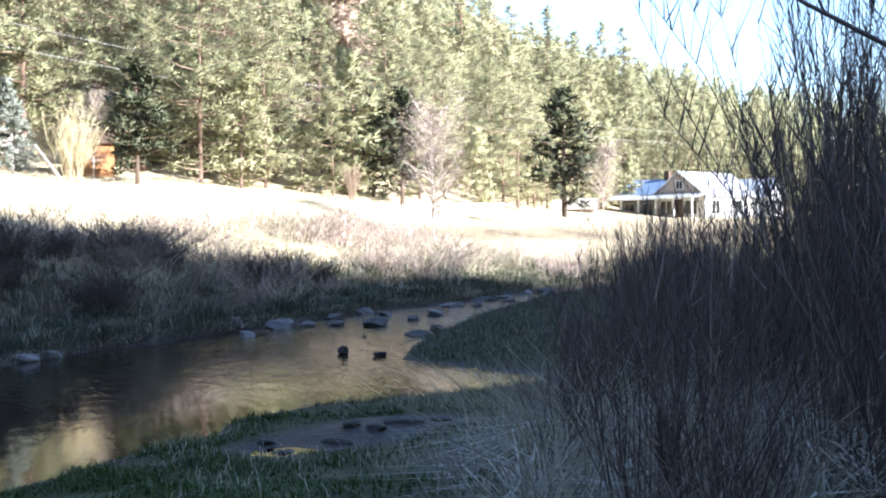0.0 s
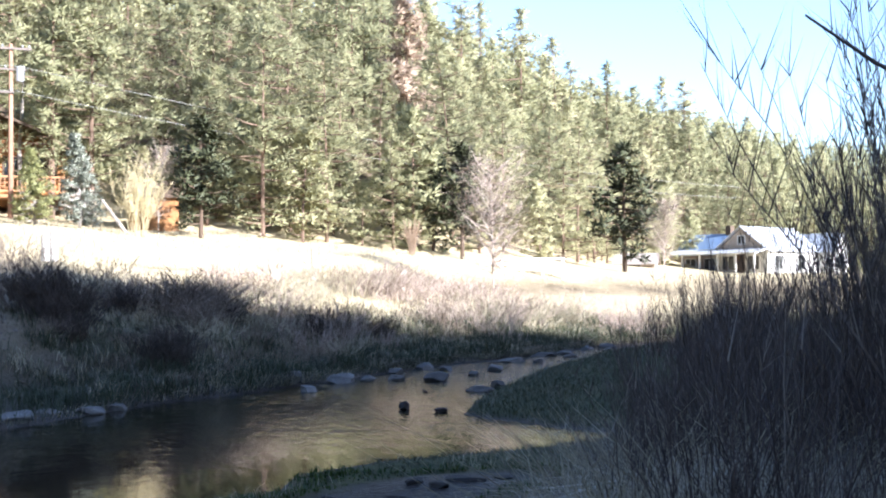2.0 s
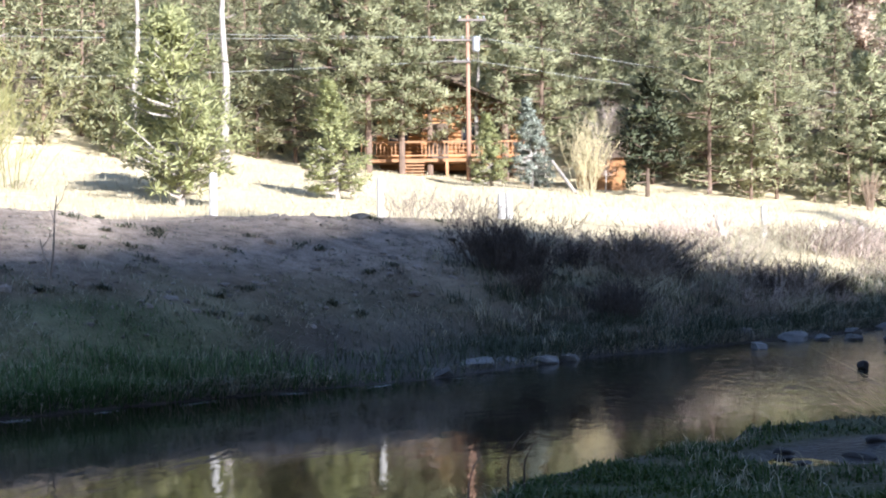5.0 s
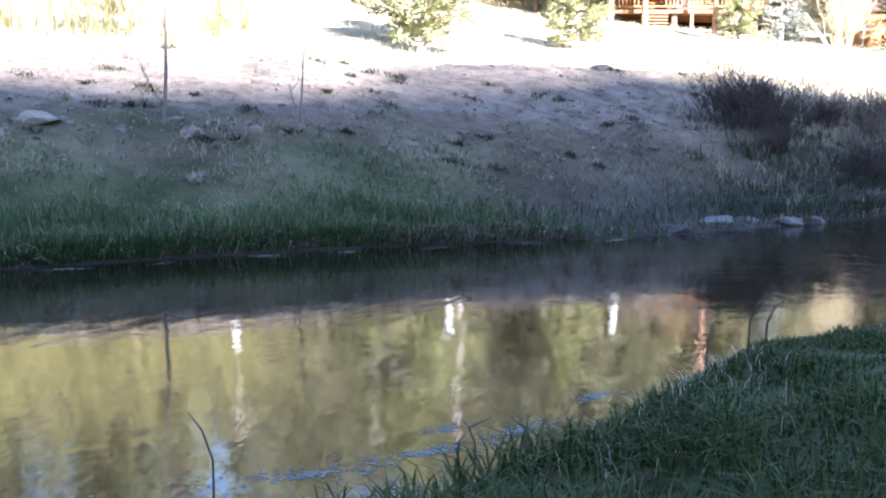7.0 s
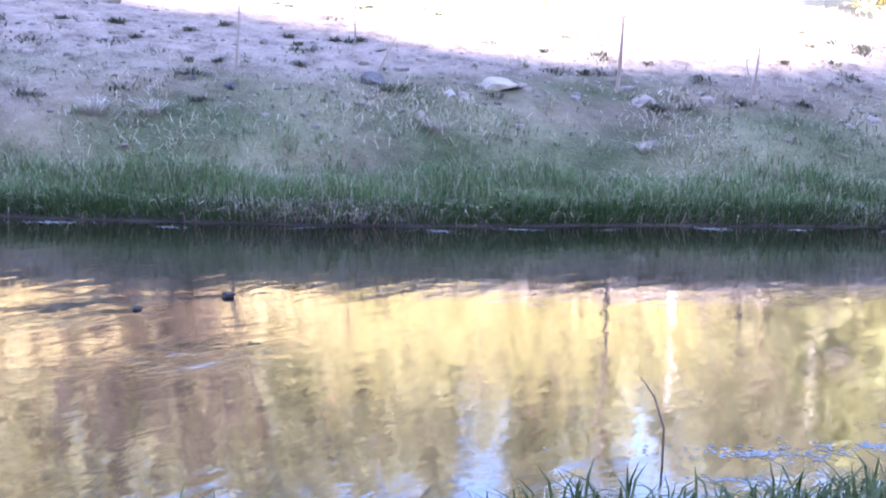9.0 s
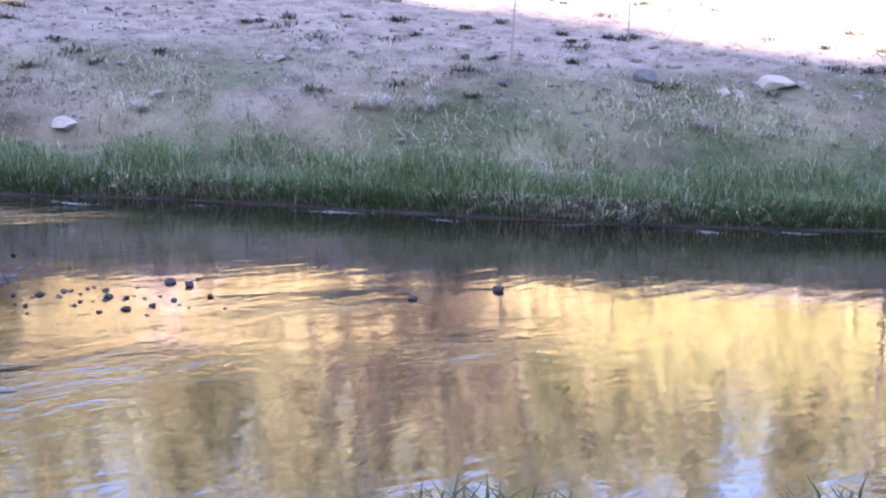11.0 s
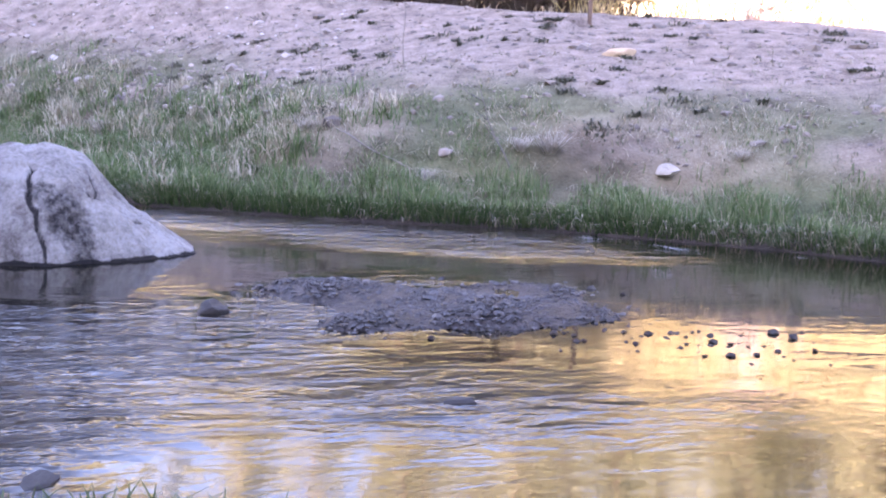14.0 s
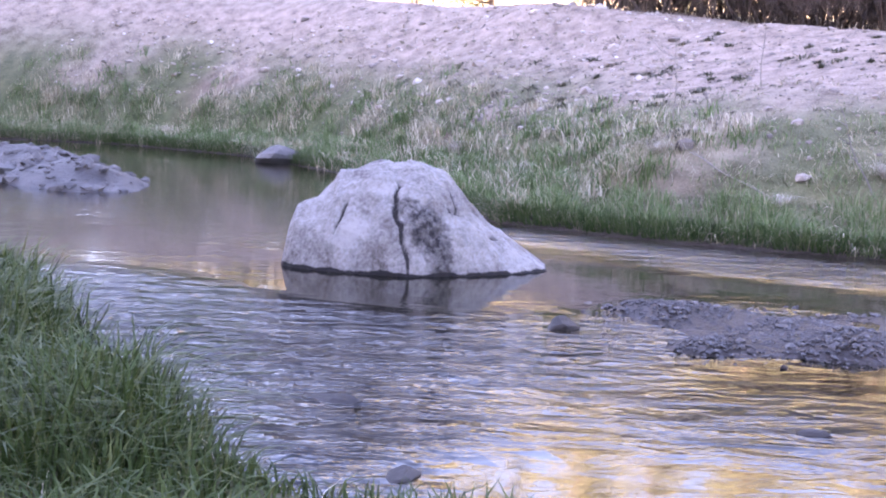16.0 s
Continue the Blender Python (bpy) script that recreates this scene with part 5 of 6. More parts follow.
for i in range(15):
    y = r3.uniform(22.5, 29)
    x = np.interp(y, FAR[:, 1], FAR[:, 0]) - r3.uniform(0.8, 4.2)
    plant("scrub", GREYB[i % 2], (x, y), "grey-brown dead scrub covering the shaded bank", "bush", "bank scrub", scale=r3.uniform(0.25, 0.5), turn=r3.uniform(0, 6.28))
plant("brush_pile", PILE, (-7.9, 28.9), "tangle of dead grey-brown branches on the bank's brow", "brush pile", scale=0.85)
plant("brush_pile", PILE, (-7.2, 28.2), "tangle of dead grey-brown branches sliding down the bank", "brush pile", scale=0.6, turn=4.0)
plant("brush_pile", PILE, (-7.3, 29.6), "tangle of dead grey-brown branches on the bank's brow", "brush pile", scale=0.8, turn=2.0)
STRAWB = [stem_kit(255 + i, 48, 0.8, 0.9, (0, 0), 14, 0.3, ((M_STRAW, M_STRAW), (M_DEADWOOD, M_DEADWOOD))[i], 0.010, crook=0.5, base=0.8) for i in range(2)]
PINKB = stem_kit(258, 48, 0.95, 0.9, (0, 0), 14, 0.35, (M_BARE, M_BARE), 0.010, crook=0.5, base=0.8)
for i in range(84):
    y = r3.uniform(27, 48)
    x = np.interp(y, FAR[:, 1], FAR[:, 0]) - r3.uniform(1.2, 9.5)
    plant("dry_bush", (STRAWB + [PINKB])[i % 3], (x, y), ("sunlit straw-coloured dry bush on the downstream bank", "sunlit pinkish-brown dry bush on the downstream bank")[i % 3 == 2], "bush", "dry bushes", scale=r3.uniform(0.4, 1.0) * (1.45 if y > 36 else 1), turn=r3.uniform(0, 6.28))
def tuft_kit(seed, count, height, mat):
    """A tussock of long dry blades that part from one foot."""
    r = np.random.default_rng(seed)
    a, q = r.uniform(0, 6.28, count), r.uniform(0, 0.09, count)
    foot = np.stack([q * np.cos(a), q * np.sin(a), np.full(count, -0.03)], 1)
    v = blade_strips(r, foot, height * r.uniform(0.2, 1, count), 0.012, r.uniform(0.2, 2.4, count))
    sh = Shape()
    for p in v:
        sh.add(p, [(0, 1, 2, 3), (3, 2, 4)])
    return [("tussock", sh.mesh("tussock", mat))]


PALETUFT = [tuft_kit(232 + i, 170, 0.55, M_BLEACHED) for i in range(2)]
for x, y, k in [(-18.07, -0.3, 1.0), (-18.12, -0.74, 0.7), (-16.17, 5.46, 0.8), (-15.92, 6.15, 0.7), (-17.6, -2.1, 0.6), (-18.95, -4.22, 0.6), (-21.0, -7.0, 0.8), (-24.3, -9.56, 0.9), (-24.9, -10.4, 0.8), (-13.82, 9.34, 0.5), (-12.55, 12.05, 0.5), (-17.26, 2.38, 0.5)]:
    plant("dry_tussock", PALETUFT[r3.randrange(2)], (x, y), "bleached dry grass tussock on the far bank", "grass tuft", "dry tussocks", scale=k, turn=r3.uniform(0, 6.28))
for i in range(20):
    y = r3.uniform(5.6, 9.8)
    plant("dry_tussock", PALETUFT[i % 2], (y * r3.uniform(0.06, 0.33), y), "bleached dry grass tuft among the willow whips", "grass tuft", "dry tussocks", scale=r3.uniform(0.8, 1.5), turn=r3.uniform(0, 6.28))
for (x, y), (dx, dy, h), rad in [((-17.79, -0.89), (-0.35, -0.55, 1.25), 0.014), ((-17.83, -2.39), (-0.5, -1.15, 0.55), 0.018), ((-20.59, -4.26), (0.05, 0.0, 1.6), 0.012), ((-23.76, -7.92), (0.1, 0.1, 1.1), 0.014), ((-25.05, -8.95), (-0.1, 0.1, 1.0), 0.014), ((-22.84, -3.11), (0.1, 0.0, 1.3), 0.01)]:
    sh = Shape()
    u = np.linspace(0, 1, 6)[:, None]
    line = np.array([0, 0, -0.05]) + np.array([dx, dy, h]) * u + 0.05 * np.sin(u * 7 + x) * np.array([1, 0.6, 0.4])
    sh.tube(line, rad * (1 - 0.6 * u[:, 0]), 5)
    for q in (2, 3, 4):
        sh.tube([line[q], line[q] + [0.08, -0.06 * q, 0.12], line[q] + [0.1, -0.1 * q, 0.3]], [rad * 0.5, rad * 0.35, rad * 0.15], 4)
    thing("dry_weed", (x, y, ground_at(x, y)), "thin dead weed stalk standing in the bank grass", "weed", "dry weeds", mesh=sh.mesh("dry_weed", M_SHADESTRAW))

# spring willows and sunlit scrub behind the track, seen mostly in the creek
WILL = [stem_kit(260 + i, 46, 4.4, 2.2, (0, 0), 90, 0.55, (M_YGREEN, M_YGREEN), 0.013, crook=0.9, base=0.5, fan=1.5, names=("growth", "foliage")) for i in range(3)]
GOLD = [stem_kit(270 + i, 60, 2.8, 2.0, (0, 0), 90, 0.6, (M_YELLOW, M_YELLOW), 0.013, crook=1.0, base=0.5, fan=1.5) for i in range(2)]
for i in range(32):
    a = radians(44 + i * 1.72 + r3.uniform(-0.6, 0.6))
    d = r3.uniform(33, 42)
    x, y = -math.sin(a) * d, math.cos(a) * d
    if 1.10 < a < 1.29 or a > 1.55:
        continue
    plant("spring_willow", (WILL if a < 1.05 else GOLD)[r3.randrange(2)], (x, y), "yellow-green willow shrub coming into leaf behind the track", group="spring willows", scale=r3.uniform(0.7, 1.35), turn=r3.uniform(0, 6.28))
# Invented trees behind the track that put brown columns into the creek's reflection.
BROWN = stem_kit(301, 22, 6.5, 2.4, (0, 0), 150, 0.9, (M_BRUSH, M_BRUSH), 0.03, sides=4, crook=0.5, base=0.1)
for az, d, k in [(65.5, 41, 1.1), (67.5, 43, 1.35), (70, 41, 1.25), (72.5, 42, 1.1), (49.5, 44, 0.9)]:
    plant("bare_tree", BROWN, (-math.sin(radians(az)) * d, math.cos(radians(az)) * d), "leafless brown tree added to put brown columns into the reflection", "tree", "bare cottonwoods", scale=k, turn=az)
for i in range(15):
    a, d = radians(88.5 + i * 1.1 + r3.uniform(-0.5, 0.5)), r3.uniform(35, 38)
    plant("track_brush", DARKB[i % 2], (-math.sin(a) * d, math.cos(a) * d), "dark leafless brush behind the gravel track", "bush", "brush behind the track", scale=r3.uniform(1.3, 2.0), turn=r3.uniform(0, 6.28))
plant("golden_willow", stem_kit(275, 44, 3.5, 1.1, (0, 0), 110, 0.5, (M_GOLD, M_GOLD), 0.012, crook=0.6, base=0.4), (-15.7, 51.8), "golden-twigged willow at the meadow's edge")
plant("red_shrub", stem_kit(280, 60, 1.7, 0.6, (0, 0), 14, 0.3, (M_RUST, M_RUST), 0.02), (-4.4, 60), "rust-red bare shrub at the forest edge")
plant("bleached_brush", stem_kit(281, 40, 1.6, 1.6, (0.1, 0.1), 8, 0.6, (M_BARE, M_BARE), 0.035, crook=0.8), (-30.5, 4.8), "bleached dead branches lying behind the track", "dead branches")


# ---- single trees ----
SPRUCE = pine_meshes(61, 4.2, 0.15, 1.3, 110, 44, M_SPRUCE, 0.9, blade=(0.16, 0.032), bark=M_GREYBARK, droop=0.15, r0=0.09, wild=0.4)
YOUNG = pine_meshes(62, 4.3, 0.12, 1.55, 130, 46, M_YSPRUCE, 0.9, blade=(0.17, 0.036), bark=M_GREYBARK, droop=0.1, r0=0.09, wild=0.4)
JUNIPER = pine_meshes(63, 5.6, 0.2, 2.1, 100, 44, M_YSPRUCE, 0.6, blade=(0.24, 0.04), bark=M_GREYBARK, droop=-0.25, r0=0.14)
# Pine in the darkened needles, coloured as if it stood in shade.
SHADED = pine_meshes(64, 5.6, 0.7, 1.9, 40, 30, M_SHADEDPINE, 0.55, blade=(0.34, 0.07), bark=M_DARKWOOD, r0=0.12)
RUST = pine_meshes(65, 15, 1.5, 3.2, 80, 24, M_RUST, 0.75, blade=(0.45, 0.09))
SMALL = [pine_meshes(67 + i, 5.0, 0.15, 1.7, 46, 21, M_PINE, 0.8, blade=(0.3, 0.06), r0=0.08) for i in range(2)]
for kit, x, y, k, lab in [(SPRUCE, -18.95, 53.9, 1.0, "young blue spruce with silvery needles by the meadow"), (SPRUCE, -20.0, 57.6, 0.9, "young blue spruce with silvery needles by the meadow"),
                          (YOUNG, -20.4, 52.3, 0.78, "small yellow-green spruce beside the power pole"), (YOUNG, -20.0, 36.8, 0.95, "young yellow-green spruce standing in the straw meadow"),
                          (JUNIPER, -21.6, 30.0, 1.0, "broad yellow-green juniper at the meadow's edge"), (JUNIPER, -24.2, 33.2, 0.95, "broad yellow-green juniper at the meadow's edge"),
                          (SHADED, -14.2, 57.0, 1.0, "open-crowned pine at the forest edge, its shade put into the colour"), (SHADED, -2.0, 63.5, 1.05, "bushy pine at the forest edge, its shade put into the colour"), (SHADED, -3.6, 65.0, 0.95, "bushy pine at the forest edge, its shade put into the colour"),
                          (SHADED, 7.5, 74, 1.35, "pine at the forest edge, its shade put into the colour"), (SHADED, -6.0, 66.0, 0.7, "bushy pine at the forest edge, its shade put into the colour"),
                          (RUST, -6.15, 81.8, (22.9 - ground_at(-6.15, 81.8)) / 15, "dead rust-brown pine among green ones on the slope")]:
    plant_tree("spruce_tree" if kit in (SPRUCE, YOUNG) else "juniper_tree" if kit is JUNIPER else "pine_tree", kit, (x, y, ground_at(x, y)), lab, scale=k, turn=x)

SPIRE = [pine_meshes(70 + i, 16, 2.5, 3.6 + 0.6 * i, 66, 15, M_PINE, 0.9 - 0.2 * i, blade=(0.42, 0.075), r0=0.17) for i in range(2)]
for i, (x, y, h) in enumerate([(-12.7, 99.3, 12.9), (-10.3, 104.6, 15.2), (-6.6, 111.9, 16.1), (-3.5, 112.1, 17.7), (-2.0, 125.1, 15.3), (2.0, 112.1, 18.6), (5.6, 120, 16.1), (7.7, 129.9, 13.2), (10.5, 119.7, 15.7), (15.1, 139.3, 12.5), (18.7, 138.9, 15.1), (20.3, 133.6, 15.6)]):
    plant_tree("pine_tree", SPIRE[i % 2], (x, y, ground_at(x, y)), "taller slender pine standing above the hillside woods", scale=h / 16, turn=x * 2, group="skyline pines")
TALLTRUNK = pine_meshes(66, 14, 1.9, 3.8, 64, 30, M_PINE, 0.6, blade=(0.3, 0.06), r0=0.2)
for x, y, k in [(-29.6, 55.2, 1.0), (-28.0, 54.8, 0.95), (-26.9, 56.4, 0.9), (-26.3, 58.6, 0.9), (-22.8, 60.6, 1.0), (-21.0, 61.4, 0.95), (-31.2, 56.5, 1.0)]:
    plant_tree("pine_tree", TALLTRUNK, (x, y, ground_at(x, y)), "tall pine with a bare lower trunk before the cabin", scale=k, turn=x * 3, group="pines before the cabin")
ru = random.Random(5)
for i in range(150):
    a = radians(ru.uniform(-9, 40))
    q = np.array([(-math.sin(a) * d, math.cos(a) * d) for d in np.arange(45, 120, 0.5)])
    ee = lie(q[:, 0], q[:, 1])[3]
    x, y = q[int(np.argmax(ee > ru.uniform(0.3, 9)))]
    if (abs(x + 26) < 6.5 and y < 66) or not free(x, y, 1.5):
        continue
    taken.append((x, y))
    plant_tree("young_pine", SMALL[i % 2], (x, y, ground_at(x, y)), "young pine with branches to the ground at the forest edge", scale=ru.uniform(0.6, 1.5), turn=ru.uniform(0, 6.28), group="young edge pines")

BARE = pine_meshes(300, 5.2, 0.9, 1.75, 110, 15, M_BARE, 0.3, blade=(0.55, 0.007), bark=M_PALEBARK, droop=-0.9, r0=0.055, wild=1.8)
plant_tree("bare_tree", BARE, (-0.34, 52.1, ground_at(-0.34, 52.1)), "leafless pinkish cottonwood with many pale stems", scale=1.05, group="bare cottonwoods")
plant_tree("bare_tree", BARE, (9.6, 72, ground_at(9.6, 72)), "leafless pinkish cottonwood with many pale stems", scale=0.8, turn=1.1, group="bare cottonwoods")
plant_tree("bare_tree", BARE, (-16.4, 57.5, ground_at(-16.4, 57.5)), "leafless pinkish cottonwood with many pale stems", scale=0.75, turn=2.1, group="bare cottonwoods")


def dead_trunk(at, height, radius, lean, label):
    sh = Shape()
    u = np.linspace(0, 1, 7)[:, None]
    line = np.array([0, 0, -0.3]) + np.array([lean[0], lean[1], height + 0.3]) * u + 0.06 * np.sin(u * 9 + at[0]) * [1, 1, 0]
    sh.tube(line, radius * (1 - 0.55 * u[:, 0]), 8)
    for k in range(5):
        p = line[2 + k % 5] * 0.97
        a = k * 2.4
        sh.tube([p, p + [0.35 * math.cos(a), 0.35 * math.sin(a), 0.1], p + [0.7 * math.cos(a), 0.7 * math.sin(a), 0.28]], [0.035, 0.025, 0.01], 4)
    thing("dead_trunk", (at[0], at[1], ground_at(*at)), label, "dead tree", "dead trunks", mesh=sh.mesh("dead_trunk", M_GREYBARK))


for at_, h, rad, ln in [((-34.0, 51.0), 9.3, 0.24, (-0.2, 0.1)), ((-36.5, 47), 8.5, 0.18, (0.2, 0)), ((-24.6, 61.0), 7.5, 0.15, (0.1, 0)), ((-30, 31), 6, 0.14, (-0.2, 0))]:
    dead_trunk(at_, h, rad, ln, "pale barkless dead trunk at the forest edge")
sh = Shape().tube([(0, 0, 0.05), (-0.5, 0.1, 0.7), (-1.15, 0.2, 1.55)], [0.09, 0.08, 0.06], 7)
thing("leaning_log", (-16.1, 51.6, ground_at(-16.1, 51.6)), "bleached log leaning by the golden willow", "log", mesh=sh.mesh("leaning_log", M_GREYBARK))


# ---- stakes, posts and fences ----
def sapling(at, top, radius, bend, label, name="sapling"):
    sh = Shape()
    u = np.linspace(0, 1, 8)[:, None]
    line = np.array([0, 0, -0.15]) + np.array([top[0], top[1], top[2] + 0.15]) * u + np.array([bend, bend * 0.5, 0]) * np.sin(u * 5.3)
    sh.tube(line, radius * (1 - 0.6 * u[:, 0]), 6)
    for k in (3, 5, 6):
        p = line[k]
        sh.tube([p, p + [0.1 * (-1) ** k, 0.05, 0.16], p + [0.16 * (-1) ** k, 0.07, 0.36]], [radius * 0.4, radius * 0.3, radius * 0.12], 4)
    thing(name, (at[0], at[1], ground_at(*at)), label, "sapling", "bank saplings", mesh=sh.mesh(name, M_DEADWOOD))


sapling((-14.48, 13.26), (0.03, 0.03, 3.3), 0.035, 0.03, "thin bare upright sapling on the gravel bank")
sapling((-13.64, 15.42), (0.12, 0.1, 1.35), 0.022, 0.02, "short bare stake-like stem on the gravel bank")
sapling((-13.44, 15.27), (-0.12, -0.1, 0.7), 0.02, 0.01, "short leaning dead stem on the gravel bank")
sapling((-16.97, 7.82), (0.03, 0.12, 1.35), 0.025, 0.02, "thin bare upright stem on the gravel bank")
sapling((-18.13, 10.58), (0, 0.02, 0.75), 0.022, 0.01, "short bare stem near the bank's crest")
sapling((-16.73, 10.1), (0.15, 0.45, 0.7), 0.02, 0.01, "dead stem leaning beside the grey stone")


def fence_post(at, height, radius, tilt=0.0, label="weathered pale round fence post in the meadow"):
    bm = bmesh.new()
    bmesh.ops.create_cone(bm, cap_ends=True, segments=10, radius1=radius, radius2=radius * 0.9, depth=height + 0.3, matrix=Matrix.Translation((0, 0, (height - 0.3) / 2)))
    bmesh.ops.bevel(bm, geom=[e for e in bm.edges if all(v.co.z > height - 0.05 for v in e.verts)], offset=radius * 0.25, segments=2, affect="EDGES")
    me = bpy.data.meshes.new("fence_post")
    bm.to_mesh(me)
    bm.free()
    me.materials.append(M_PALEPOST if radius > 0.06 else M_BARK)
    ob = thing("fence_post", (at[0], at[1], ground_at(*at)), label, "post", "meadow fence posts", mesh=me)
    ob.rotation_euler = (tilt, tilt * 0.5, at[0])


for x, y, h, rad, tl in [(-17.5, 25.7, 1.15, 0.11, 0), (-14.3, 28.7, 1.15, 0.10, 0), (-12.8, 33.7, 0.95, 0.13, 0), (-13.3, 35.7, 1.05, 0.12, 0.03), (-7.7, 41.4, 0.9, 0.12, 0.3), (-6.8, 44.1, 1.3, 0.12, 0),
                         (-5.1, 46.8, 0.85, 0.13, 0), (-3.9, 48.9, 0.85, 0.13, 0), (-21.13, 21.65, 1.2, 0.11, 0), (-27.11, 0.45, 1.9, 0.05, 0)]:
    fence_post((x, y), h, rad, tl)
rail = thing("rail_fence", (0.95, 60.0, ground_at(0.95, 60.0) + 0.12), "white-painted low board fence at the meadow's end", "fence")
for x in (-1.9, -0.9, 0.1, 1.1, 2.1):
    part("post", Shape().box((x - 0.06, -0.06, -0.6), (x + 0.06, 0.06, 0.55)).mesh("post", M_WHITEPAINT), rail)
for z in (-0.05, 0.22, 0.45):
    part("board", Shape().box((-2.0, -0.085, z), (2.2, -0.063, z + 0.11)).mesh("board", M_WHITEPAINT), rail)

# ---- power line ----
PX, PY, PZ = -23.3, 56.7, 6.0
pole = thing("utility_pole", (PX, PY, PZ), "reddish-brown wooden utility pole with crossarms", "utility pole")
part("shaft", Shape().tube([(0, 0, -1.0), (0, 0, 3), (0, 0, 8.0)], [0.13, 0.12, 0.09], 12).mesh("shaft", M_POLE, True), pole)
AX, AY = 0.91, 0.40
for z, lo, hi in [(7.75, -0.45, 1.0), (6.75, -1.75, 0.75), (5.65, -0.7, 0.2)]:
    m = Matrix.Translation((0, -0.14, z)) @ Matrix.Rotation(math.atan2(AY, AX), 4, "Z")
    arm = part("crossarm", Shape().box((lo, -0.045, -0.045), (hi, 0.045, 0.045), m).mesh("crossarm", M_DEADARM), pole, "weathered grey crossarm")
    for k in (lo + 0.12, (lo + hi) / 2 + 0.3, hi - 0.12):
        part("insulator", Shape().tube([m @ Vector((k, 0, 0.05)), m @ Vector((k, 0, 0.12)), m @ Vector((k, 0, 0.2))], [0.035, 0.055, 0.03], 8).mesh("insulator", M_GREYMETAL), arm)
part("transformer", Shape().tube([(0.42, 0.05, 6.15), (0.42, 0.05, 6.2), (0.42, 0.05, 6.85), (0.42, 0.05, 6.92)], [0.16, 0.2, 0.2, 0.12], 12).mesh("transformer", M_GREYMETAL), pole, "grey cylindrical transformer")


def wire(a, b, sag, label="thin overhead power line"):
    u = np.linspace(0, 1, 22)[:, None]
    line = np.array(a) * (1 - u) + np.array(b) * u - np.array([0, 0, 1.0]) * sag * 4 * u * (1 - u)
    thing("power_line", label=label, category="wire", group="power lines", mesh=Shape().tube(line, np.full(22, 0.010), 4).mesh("power_line", M_WIRE))


wire((PX - 1.5, PY - 0.8, PZ + 6.9), (-62, 36.5, 13.6), 0.35)
wire((PX + 0.3, PY, PZ + 6.9), (-62.5, 37.5, 14.6), 0.4)
wire((PX, PY - 0.1, PZ + 5.75), (-62, 36, 10.9), 0.5)
wire((PX + 0.5, PY + 0.2, PZ + 6.9), (17.7, 90.3, 9.4), 0.9)
wire((PX + 0.2, PY + 0.1, PZ + 5.75), (17.7, 90.3, 8.6), 0.9)


# ---- log cabin on the slope ----
def frame_at(x, y, z, ax, ay):
    return Matrix(((ax, -ay, 0, x), (ay, ax, 0, y), (0, 0, 1, z), (0, 0, 0, 1)))


def gable_roof(x0, x1, y0, y1, eave, peak, over, thick, along_x):
    """Two pitched slabs over a rectangle, ridge along x or y."""
    out = []
    for s in (-1, 1):
        sh = Shape()
        if along_x:
            mid, ed = (y0 + y1) / 2, (y0 if s < 0 else y1)
            drop = (peak - eave) / (mid - y0) * over
            v = [(x0 - over, ed + s * over, eave - drop), (x1 + over, ed + s * over, eave - drop), (x1 + over, mid, peak), (x0 - over, mid, peak)]
        else:
            mid, ed = (x0 + x1) / 2, (x0 if s < 0 else x1)
            drop = (peak - eave) / (mid - x0) * over
            v = [(ed + s * over, y0 - over, eave - drop), (ed + s * over, y1 + over, eave - drop), (mid, y1 + over, peak), (mid, y0 - over, peak)]
        v = v + [(a, b, c + thick) for a, b, c in v]
        sh.add(v, [(0, 1, 2, 3), (7, 6, 5, 4), (0, 4, 5, 1), (1, 5, 6, 2), (2, 6, 7, 3), (3, 7, 4, 0)])
        out.append(sh)
    return out


def window_part(parent, plane, a, z, w, h, face, mats=(None, None)):
    """A framed window on a wall that faces -y (plane='y') or -x (plane='x')."""
    fr, pn = Shape(), Shape()
    def slab(sh, a0, a1, z0, z1, d0, d1):
        if plane == "y":
            sh.box((a0, face - d1, z0), (a1, face - d0, z1))
        else:
            sh.box((face - d1, a0, z0), (face - d0, a1, z1))
    for q in ((a, a + w, z, z + 0.08), (a, a + w, z + h - 0.08, z + h), (a, a + 0.08, z + 0.08, z + h - 0.08), (a + w - 0.08, a + w, z + 0.08, z + h - 0.08), (a + w / 2 - 0.025, a + w / 2 + 0.025, z + 0.08, z + h - 0.08)):
        slab(fr, *q, 0.0, 0.07)
    slab(pn, a + 0.08, a + w - 0.08, z + 0.08, z + h - 0.08, 0.003, 0.02)
    win = part("window", fr.mesh("window", mats[0] or M_WHITEPAINT), parent)
    part("pane", pn.mesh("pane", M_GLASS), win)


